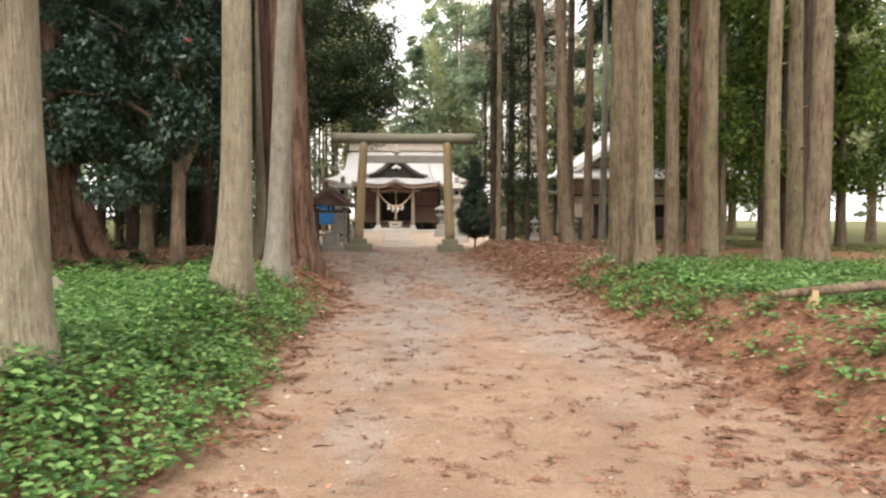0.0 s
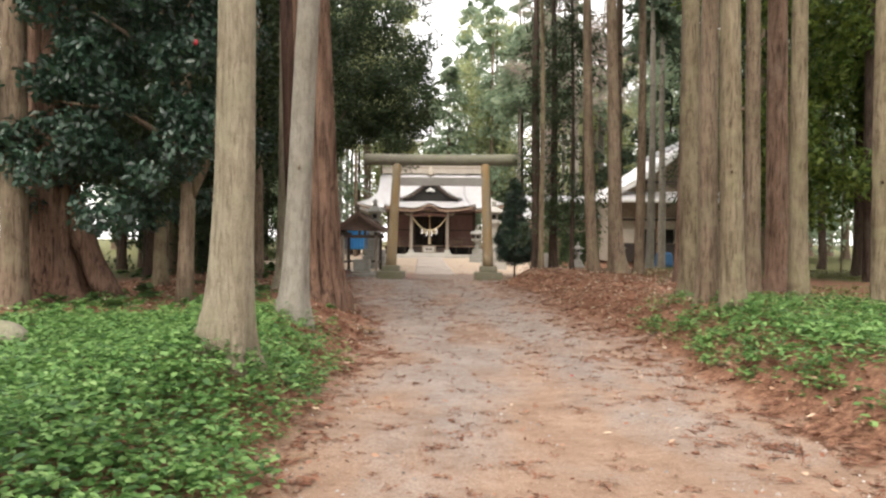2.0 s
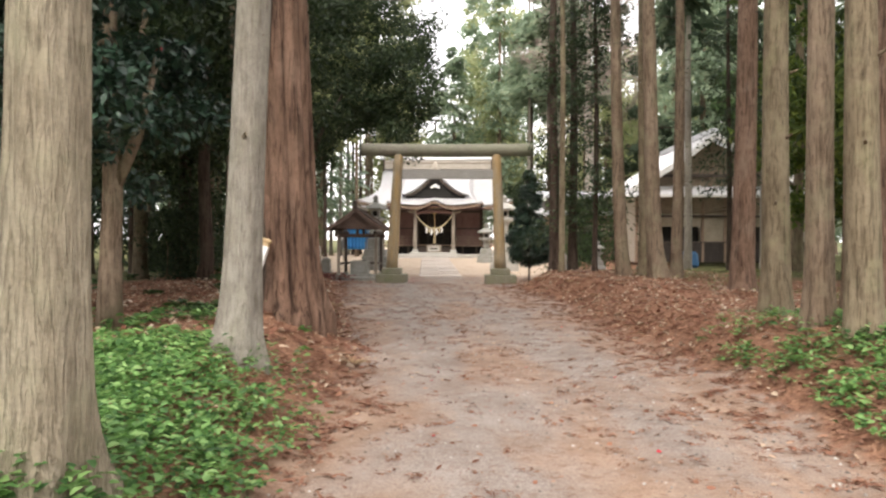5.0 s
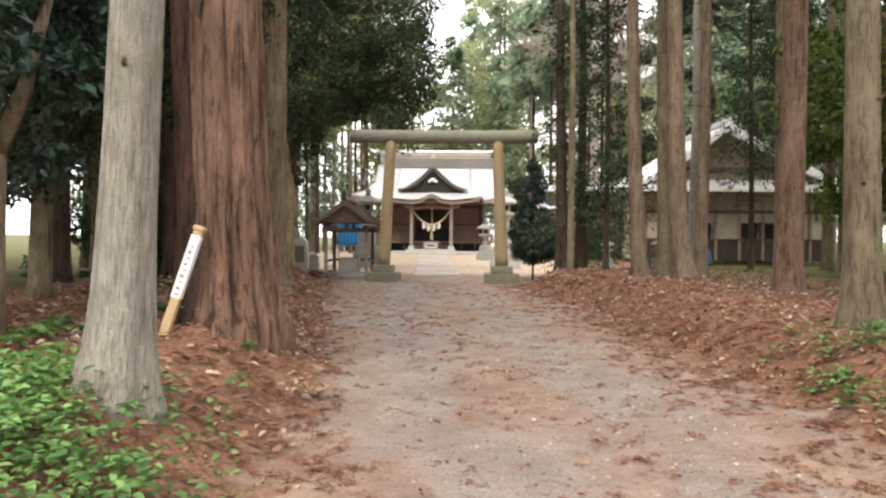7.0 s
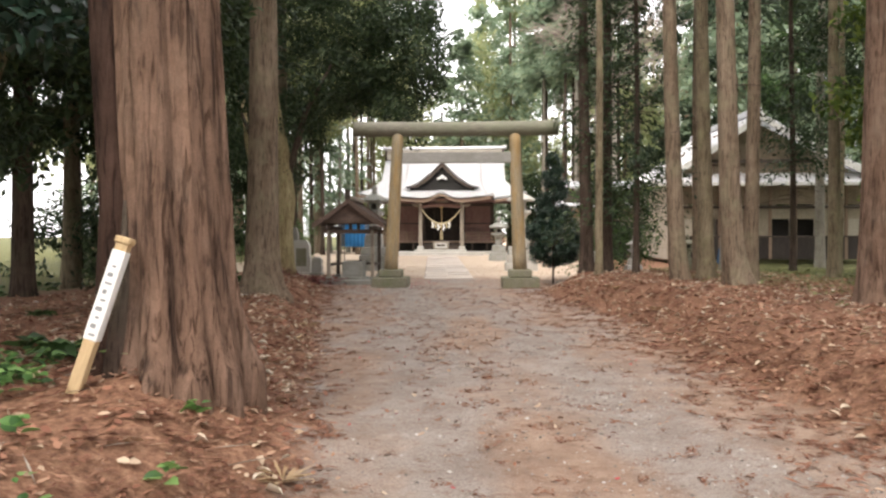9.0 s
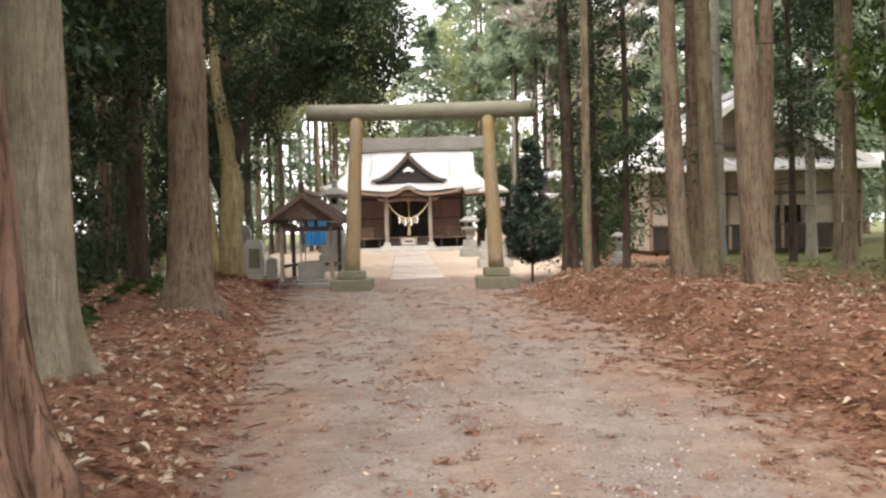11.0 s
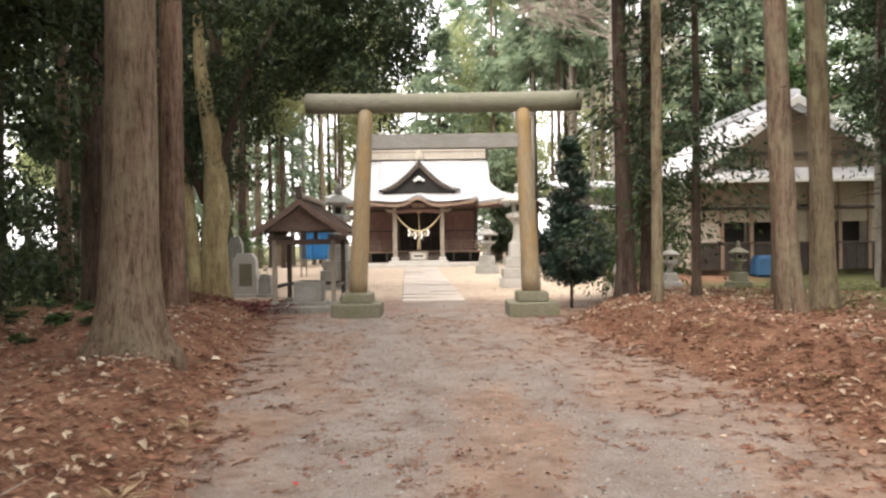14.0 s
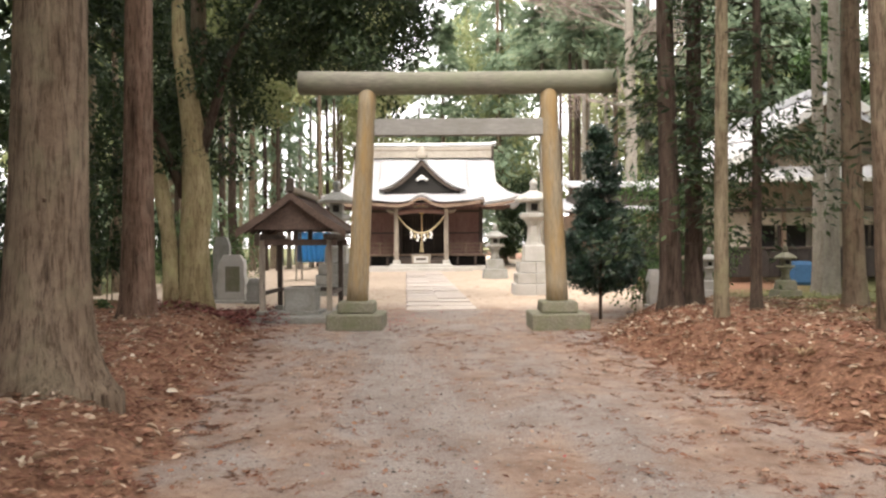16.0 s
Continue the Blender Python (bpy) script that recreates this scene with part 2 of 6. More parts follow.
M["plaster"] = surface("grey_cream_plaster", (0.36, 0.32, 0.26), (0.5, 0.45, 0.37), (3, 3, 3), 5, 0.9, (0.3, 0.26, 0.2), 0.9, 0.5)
# Near-black that stands for the shade in openings, and for dark water.
M["dark_void"] = surface("shade_and_water_black", (0.012, 0.011, 0.01), (0.03, 0.027, 0.024), (3, 3, 3), 5, 0.9)
M["straw"] = surface("pale_straw_rope", (0.42, 0.34, 0.19), (0.66, 0.56, 0.36), (20, 20, 20), 10, 0.9)
M["fern_dry"] = leaf_material("withered_fern", [(0.3, 0.19, 0.1), (0.4, 0.28, 0.16), (0.5, 0.38, 0.24)], 0.9, 0.1)
M["paper"] = surface("white_paper", (0.74, 0.74, 0.72), (0.84, 0.84, 0.82), (9, 9, 9), 5, 0.8)
M["tarp"] = surface("sky_blue_plastic_sheet", (0.04, 0.3, 0.7), (0.08, 0.44, 0.88), (3, 3, 3), 4, 0.4, (0.12, 0.45, 0.85), 1.0, 0.5)
M["tarp_dark"] = surface("blue_tarpaulin", (0.015, 0.07, 0.16), (0.03, 0.11, 0.22), (3, 3, 3), 4, 0.5)
M["paving"] = surface("worn_pale_paving", (0.42, 0.36, 0.31), (0.56, 0.5, 0.45), (4, 4, 4), 6, 0.9, (0.48, 0.39, 0.3), 0.8, 0.6)
M["ink"] = surface("faded_black_ink", (0.16, 0.16, 0.16), (0.3, 0.3, 0.3))
M["brass"] = surface("dull_gold_metal", (0.4, 0.3, 0.1), (0.6, 0.47, 0.2), rough=0.4, metal=0.8)


# ---- ground ----
def lerp_table(y, rows):
    ys, vs = zip(*rows)
    return np.interp(y, ys, vs)


def edge_left(y):
    return lerp_table(y, [(-20, -1.4), (4, -1.3), (8, -1.45), (12, -1.5), (15, -1.75), (19, -2.55), (22, -3.05), (26, -3.85), (28, -4.2), (32, -5.0), (36, -7.5), (40, -12), (62, -13), (70, -12.5)])


def edge_right(y):
    return lerp_table(y, [(-20, 2.6), (6, 2.5), (13, 2.4), (16, 2.15), (21, 2.12), (24, 1.9), (27, 1.5), (30, 1.25), (32, 1.6), (34, 2.3), (37, 3.6), (42, 5.0), (62, 5.5), (70, 5.5)])


def wob(x, y):
    return (0.5 * np.sin(1.7 * x + 0.6 * y) + 0.3 * np.sin(3.1 * y - 2.2 * x + 1.3) + 0.2 * np.sin(5.3 * x + 4.1 * y))


def beyond(x, y):
    """Metres outside the beaten path."""
    return np.maximum(edge_left(y) - x, x - edge_right(y)) + 0.12 * wob(x * 1.3, y * 1.3)


# low swells of earth and roots round the trunks: x, y, height, radius
KNOLLS = [(-2.2, 8.5, 0.26, 0.7), (-2.5, 12.1, 0.13, 0.7), (-2.7, 15.2, 0.24, 0.9), (3.6, 14.0, 0.12, 1.4), (4.2, 23.8, 0.1, 1.0), (-2.7, 5.1, 0.1, 0.8)]


def ground_z(x, y):
    x, y = np.asarray(x, float), np.asarray(y, float)
    d = np.clip(beyond(x, y), 0, 1.2) / 1.2
    s = d * d * (3 - 2 * d)
    rise = 0.3 * np.clip((y - 34) / 24, 0, 1)
    bank = np.where(y > 40, 0.12, np.where(x > 0, 1.2, 1.0) * lerp_table(y, [(0, 0.45), (30, 0.45), (40, 0.12)]))
    far = np.clip((np.abs(x) - 4) / 10, 0, 1)
    knoll = sum(h * np.exp(-((x - a) ** 2 + (y - c) ** 2) / w ** 2) for a, c, h, w in KNOLLS)
    return knoll + bank * s + rise + 0.03 * wob(x * 0.7, y * 0.7) * (0.25 + s) + 0.012 * wob(x * 3.1, y * 2.7) + 0.08 * far * wob(x * 0.25, y * 0.22) - 0.02 * np.exp(-((x - 0.6) / 0.35) ** 2) * (1 - s)


def gz(x, y):
    return float(ground_z(x, y))


def steps(*spans):
    out = []
    for a, b, s in spans:
        out += list(np.arange(a, b, s))
    return np.array(out + [spans[-1][1]])


GX = steps((-600, -60, 45), (-60, -14, 2.0), (-14, -6, 0.5), (-6, 5, 0.14), (5, 14, 0.5), (14, 60, 2.0), (60, 600, 45))
GY = steps((-600, -40, 40), (-40, -4, 2.0), (-4, 36, 0.14), (36, 64, 0.4), (64, 110, 2.0), (110, 1200, 60))
XX, YY = np.meshgrid(GX, GY)
ZZ = ground_z(XX, YY)
BB = beyond(XX, YY)


def mesh_from(name, verts, faces, mat, attrs=(), smooth=False):
    me = bpy.data.meshes.new(name)
    me.from_pydata([tuple(v) for v in verts], [], faces)
    for key, vals in attrs:
        a = me.attributes.new(key, "FLOAT", "POINT")
        a.data.foreach_set("value", np.asarray(vals, np.float32))
    if mat:
        me.materials.append(mat)
    if smooth:
        me.polygons.foreach_set("use_smooth", [True] * len(me.polygons))
    me.update()
    return me


def ground_material():
    m, t, b = nodes_of("forest_floor")
    v = coords(t, shift=False)

    def attr(n):
        a = t.nodes.new("ShaderNodeAttribute")
        a.attribute_name = n
        return a.outputs["Fac"]
    rag = noise_tex(t, v, 2.2, 6.0, 0.7)

    def ragged(fac, w):
        n = t.nodes.new("ShaderNodeMath")
        n.operation = "MULTIPLY_ADD"
        n.inputs[1].default_value = w
        t.links.new(rag, n.inputs[0])
        t.links.new(fac, n.inputs[2])
        n2 = t.nodes.new("ShaderNodeMath")
        n2.operation = "SUBTRACT"
        n2.inputs[1].default_value = w * 0.5
        t.links.new(n.outputs[0], n2.inputs[0])
        return n2.outputs[0]
    grain = noise_tex(t, v, 45.0, 5.0, 0.7)
    mid = noise_tex(t, v, 3.5, 6.0, 0.7)
    # beaten earth, worn grey where feet and wheels go
    earth = ramp(t, mid, [(0.3, (0.22, 0.137, 0.095)), (0.5, (0.345, 0.232, 0.167)), (0.72, (0.43, 0.31, 0.228))])
    grit = ramp(t, grain, [(0.35, (0.24, 0.2, 0.175)), (0.65, (0.4, 0.352, 0.315))])
    patch = noise_tex(t, coords(t, (1.0, 0.5, 1.0), False), 0.75, 5.0, 0.62, 0.4)
    worn = t.nodes.new("ShaderNodeMath")
    worn.operation = "ADD"
    t.links.new(patch, worn.inputs[0])
    t.links.new(attr("worn"), worn.inputs[1])
    earth = mix(t, attr("near"), earth, ramp(t, grain, [(0.3, (0.25, 0.155, 0.1)), (0.7, (0.42, 0.285, 0.195))]))
    earth = mix(t, ramp(t, worn.outputs[0], [(0.5, (0.12,) * 3), (0.72, (0.92,) * 3)]), earth, grit)
    earth = mix(t, 0.65, earth, ramp(t, noise_tex(t, v, 1.3, 6.0, 0.7), [(0.36, (0.62, 0.58, 0.55)), (0.6, (1.0, 1.0, 1.0))]), "MULTIPLY")
    # needle dust gathered in small drifts, dark grit and pale chips
    rust = ramp(t, grain, [(0.3, (0.11, 0.055, 0.036)), (0.7, (0.25, 0.13, 0.085))])
    drift = noise_tex(t, coords(t, (1.0, 1.25, 1.0), False), 7.0, 8.0, 0.78, 0.3)
    earth = mix(t, ramp(t, drift, [(0.54, (0, 0, 0)), (0.64, (0.7,) * 3)]), earth, rust)
    earth = mix(t, ramp(t, noise_tex(t, v, 70.0, 4.0, 0.7), [(0.58, (0, 0, 0)), (0.66, (0.75,) * 3)]), earth, (0.1, 0.072, 0.056))
    earth = mix(t, ramp(t, noise_tex(t, v, 52.0, 3.0, 0.6), [(0.66, (0, 0, 0)), (0.71, (0.7,) * 3)]), earth, (0.56, 0.51, 0.45))
    # litter
    litter = ramp(t, noise_tex(t, v, 18.0, 6.0, 0.75), [(0.3, (0.085, 0.043, 0.028)), (0.5, (0.225, 0.115, 0.071)), (0.7, (0.39, 0.235, 0.15))])
    moss = ramp(t, noise_tex(t, v, 9.0, 6.0, 0.7), [(0.3, (0.035, 0.05, 0.016)), (0.7, (0.12, 0.16, 0.05))])
    sand = ramp(t, mid, [(0.3, (0.4, 0.305, 0.225)), (0.7, (0.56, 0.455, 0.355))])
    col = mix(t, ramp(t, ragged(attr("litter"), 1.5), [(0.35, (0, 0, 0)), (0.65, (1, 1, 1))]), earth, litter)
    col = mix(t, ramp(t, ragged(attr("grass"), 0.7), [(0.35, (0, 0, 0)), (0.7, (0.8,) * 3)]), col, moss)
    col = mix(t, ramp(t, ragged(attr("sand"), 0.5), [(0.35, (0, 0, 0)), (0.65, (1, 1, 1))]), col, sand)
    t.links.new(col, b.inputs["Base Color"])
    b.inputs["Roughness"].default_value = 0.95
    b.inputs["Specular IOR Level"].default_value = 0.2
    bump(t, b, noise_tex(t, v, 22.0, 8.0, 0.75), 0.8, 0.03)
    return m


M["ground"] = ground_material()


def bell(x, y, cx, cy, rx, ry):
    return np.exp(-(((x - cx) / rx) ** 2 + ((y - cy) / ry) ** 2))


A_LITTER = np.clip(BB / 0.9 + 0.4, 0, 1)
A_GRASS = np.clip(bell(XX, YY, 9, 33, 5, 9) * 1.1 + bell(XX, YY, 6.5, 11.5, 3.2, 5) * 1.1 + 1.3 * bell(XX, YY, -6, 5, 4.2, 7.5) + bell(XX, YY, -16, 30, 8, 14) * 0.8 + np.clip((np.abs(XX) - 9) / 5, 0, 1), 0, 1)
A_SAND = np.clip((YY - 33.5) / 8.0, 0, 1) * np.clip(1 - BB / 0.6, 0, 1)
A_NEAR = np.clip(1.15 - YY / 14, 0, 0.8)
MID = (edge_left(YY) + edge_right(YY)) / 2
A_WORN = 0.2 * np.exp(-((XX - MID + 0.95 + 0.25 * np.sin(YY * 0.4)) / 0.5) ** 2) + 0.14 * np.exp(-((XX - MID - 0.75) / 0.45) ** 2) + 0.08 * np.clip((YY - 5) / 10, 0, 1) - 0.2 * np.clip((11 - YY) / 8, 0, 1)


def ground_part(name, keep):
    idx = {}
    verts, faces, ids = [], [], []
    ny, nx = XX.shape
    jj, ii = np.nonzero(keep)
    for j, i in zip(jj, ii):
        f = []
        for a, c in ((j, i), (j, i + 1), (j + 1, i + 1), (j + 1, i)):
            k = a * nx + c
            if k not in idx:
                idx[k] = len(verts)
                verts.append((XX[a, c], YY[a, c], ZZ[a, c]))
                ids.append(k)
            f.append(idx[k])
        faces.append(f)
    ids = np.array(ids)
    me = mesh_from(name, verts, faces, M["ground"], [(n, a.ravel()[ids]) for n, a in (("litter", A_LITTER), ("grass", A_GRASS), ("sand", A_SAND), ("near", A_NEAR), ("worn", A_WORN))], True)
    return new(name, me)


CX, CY = (XX[:-1, :-1] + XX[1:, 1:]) / 2, (YY[:-1, :-1] + YY[1:, 1:]) / 2
CB = beyond(CX, CY)
on_path = (CB < 0) & (CY > -20) & (CY < 33.5)
on_yard = (CB < 0.3) & (CY >= 33.5) & (CY < 66)
tagged(ground_part("ground", ~(on_path | on_yard)), "woodland floor of rusty fallen leaves and moss", "ground", kind="structure")
tagged(ground_part("path", on_path), "beaten brown earth path with grey grit and cedar sprigs", "path", kind="structure")
tagged(ground_part("courtyard_ground", on_yard), "pale sandy earth of the shrine yard", "ground", kind="structure")


# ---- mesh helpers ----
def part(name, bm, material, parent, label="", smooth=False):
    me = bpy.data.meshes.new(name)
    bm.to_mesh(me)
    bm.free()
    me.materials.append(M[material] if isinstance(material, str) else material)
    if smooth:
        me.polygons.foreach_set("use_smooth", [True] * len(me.polygons))
    ob = new(name, me)
    if parent:
        ob.parent = parent
    if label:
        ob["label"] = label
    return ob


def thing(name, x, y, z, label, category, group="", rz=0.0, kind=""):
    ob = new(name)
    ob.empty_display_size = 0.2
    ob.matrix_world = pose(x, y, z, 0, 0, rz)
    return tagged(ob, label, category, group, kind)


def box(bm, cx, cy, cz, sx, sy, sz, bevel=0.0, m=None, taper=1.0):
    r = bmesh.ops.create_cube(bm, size=1.0)
    vs = r["verts"]
    for v in vs:
        k = taper if v.co.z > 0 else 1.0
        v.co = Vector((v.co.x * sx * k, v.co.y * sy * k, v.co.z * sz))
    if bevel:
        es = list({e for v in vs for e in v.link_edges})
        out = bmesh.ops.bevel(bm, geom=es, offset=bevel, segments=1, affect="EDGES", profile=0.5)
        vs = list({v for f in out["faces"] for v in f.verts} | {v for v in vs if v.is_valid})
    for v in vs:
        v.co += Vector((cx, cy, cz))
        if m is not None:
            v.co = m @ v.co
    return vs


def boxed(*a, **k):
    bm = bmesh.new()
    box(bm, *a, **k)
    return bm


def tube(bm, pts, radii, seg=10, cap=True):
    """A round bar through points."""
    rings = []
    pts = [Vector(p) for p in pts]
    for i, p in enumerate(pts):
        d = (pts[min(i + 1, len(pts) - 1)] - pts[max(i - 1, 0)]).normalized()
        side = d.cross(Vector((0, 0, 1)) if abs(d.z) < 0.9 else Vector((0, 1, 0))).normalized()
        up = side.cross(d).normalized()
        r = radii[i] if isinstance(radii, (list, tuple)) else radii
        rings.append([bm.verts.new(p + side * (r * math.cos(2 * math.pi * k / seg)) + up * (r * math.sin(2 * math.pi * k / seg))) for k in range(seg)])
    for a, b in zip(rings, rings[1:]):
        for k in range(seg):
            bm.faces.new((a[k], a[(k + 1) % seg], b[(k + 1) % seg], b[k]))
    if cap:
        bm.faces.new(rings[0][::-1])
        bm.faces.new(rings[-1])
    bmesh.ops.recalc_face_normals(bm, faces=bm.faces[:])


def tubed(pts, radii, seg=10):
    bm = bmesh.new()
    tube(bm, pts, radii, seg)
    return bm


def lathe(profile, seg=12, square=False, turn=0.0):
    """A turned (or four- or six-sided) solid from rows of radius and height."""
    bm = bmesh.new()
    rings = []
    for r, z in profile:
        rings.append([bm.verts.new((r * math.cos(turn + 2 * math.pi * k / seg), r * math.sin(turn + 2 * math.pi * k / seg), z)) for k in range(seg)])
    for a, b in zip(rings, rings[1:]):
        for k in range(seg):
            bm.faces.new((a[k], a[(k + 1) % seg], b[(k + 1) % seg], b[k]))
    bm.faces.new(rings[0][::-1])
    bm.faces.new(rings[-1])
    return bm


def round_leaf_mesh(name, c, axis, normal, length, width, mat, fold=0.2):
    """Rounded leaves of two curved halves: centres, long axes, face normals (N x 3), lengths and widths (N)."""
    n = len(c)
    axis = axis / np.maximum(np.linalg.norm(axis, axis=1, keepdims=True), 1e-6)
    side = np.cross(normal, axis)
    side /= np.maximum(np.linalg.norm(side, axis=1, keepdims=True), 1e-6)
    up = np.cross(axis, side)
    L, W = np.asarray(length).reshape(-1, 1), np.asarray(width).reshape(-1, 1)
    shape = [(-0.5, 0, 0), (-0.2, 0.5, 1), (0.2, 0.4, 0.7), (0.5, 0, -0.5), (0.2, -0.4, 0.7), (-0.2, -0.5, 1)]
    v = np.stack([c + axis * L * a + side * W * s + up * W * fold * u for a, s, u in shape], 1)
    base = np.arange(n)[:, None] * 6
    loops = (base + np.array([[0, 3, 2, 1, 0, 5, 4, 3]])).ravel()
    me = bpy.data.meshes.new(name)
    me.vertices.add(n * 6)
    me.vertices.foreach_set("co", v.ravel())
    me.loops.add(n * 8)
    me.loops.foreach_set("vertex_index", loops)
    me.polygons.add(n * 2)
    me.polygons.foreach_set("loop_start", np.arange(n * 2) * 4)
    me.polygons.foreach_set("loop_total", np.full(n * 2, 4))
    me.materials.append(mat)
    me.update()
    me.validate()
    return me


def leaf_mesh(name, c, axis, normal, length, width, mat, fold=0.25):
    """Folded pointed leaves: centres, long axes, face normals (N x 3), lengths and widths (N)."""
    n = len(c)
    axis = axis / np.maximum(np.linalg.norm(axis, axis=1, keepdims=True), 1e-6)
    side = np.cross(normal, axis)
    side /= np.maximum(np.linalg.norm(side, axis=1, keepdims=True), 1e-6)
    up = np.cross(axis, side)
    L, W = np.asarray(length).reshape(-1, 1), np.asarray(width).reshape(-1, 1)
    v = np.empty((n, 4, 3))
    v[:, 0] = c - axis * L / 2
    v[:, 1] = c + side * W / 2 + up * W * fold
    v[:, 2] = c + axis * L / 2
    v[:, 3] = c - side * W / 2 + up * W * fold
    base = np.arange(n)[:, None] * 4
    loops = (base + np.array([[0, 2, 1, 0, 3, 2]])).ravel()
    me = bpy.data.meshes.new(name)
    me.vertices.add(n * 4)
    me.vertices.foreach_set("co", v.ravel())
    me.loops.add(n * 6)
    me.loops.foreach_set("vertex_index", loops)
    me.polygons.add(n * 2)
    me.polygons.foreach_set("loop_start", np.arange(n * 2) * 3)
    me.polygons.foreach_set("loop_total", np.full(n * 2, 3))
    me.materials.append(mat)
    me.update()
    me.validate()
    return me


def strip(lo, hi, depth):
    """A closed board between two rows of points, as deep as given along y."""
    bm = bmesh.new()
    d = Vector((0, depth, 0))
    a, b = [bm.verts.new(p) for p in lo], [bm.verts.new(p) for p in hi]
    c, e = [bm.verts.new(Vector(p) + d) for p in lo], [bm.verts.new(Vector(p) + d) for p in hi]
    for i in range(len(lo) - 1):
        for r, q in ((a, b), (e, c), (b, e), (c, a)):
            bm.faces.new((r[i], r[i + 1], q[i + 1], q[i]))
    bm.faces.new((a[0], b[0], e[0], c[0]))
    bm.faces.new((a[-1], c[-1], e[-1], b[-1]))
    bmesh.ops.recalc_face_normals(bm, faces=bm.faces[:])
    return bm


# ---- torii ----
def torii():
    y = 32.78
    tor = thing("torii", -1.18, y, 0.0, "stone shrine gate with ochre-lichened pillars and grey-green round lintel", "shrine gate")
    o = Vector((-1.18, y, 0))
    for bx, tx, w in ((-3.17, -2.94, 1.09), (0.81, 0.65, 1.13)):
        z0 = gz(bx, y) - 0.03
        part("pedestal", boxed(bx - o.x, 0, z0 + 0.16, w, 1.08, 0.36, 0.025), "stone_moss", tor, "mossy square stone base")
        part("pedestal_upper", boxed(bx - o.x, 0, z0 + 0.455, 0.72, 0.72, 0.235, 0.03, taper=0.97), "stone_moss", tor, "mossy stone block")
        pts, rad = [], []
        for i in range(13):
            u = i / 12
            pts.append((bx + (tx - bx) * u - o.x, 0, z0 + 0.57 + (4.72 - z0 - 0.57) * u))
            rad.append(0.215 - 0.045 * u)
        part("pillar", tubed(pts, rad, 24), "torii_post", tor, "ochre round stone pillar leaning inward", True)
    n = 15
    pts = [(-4.3 - o.x + 6.28 * i / (n - 1), 0, 4.86 + 0.02 * (2 * i / (n - 1) - 1) ** 2) for i in range(n)]
    part("lintel", tubed(pts, [0.225 + 0.008 * abs(2 * i / (n - 1) - 1) for i in range(n)], 24), "torii_beam", tor, "grey-green weathered round lintel", True)
    part("tie_beam", boxed((-2.8 + 0.54) / 2 - o.x, 0, 3.98, 3.35, 0.2, 0.33, 0.012), "torii_tie", tor, "light grey square tie beam")


torii()


# ---- shrine hall ----
SX, SY, SZ = -2.8, 62.5, 0.32


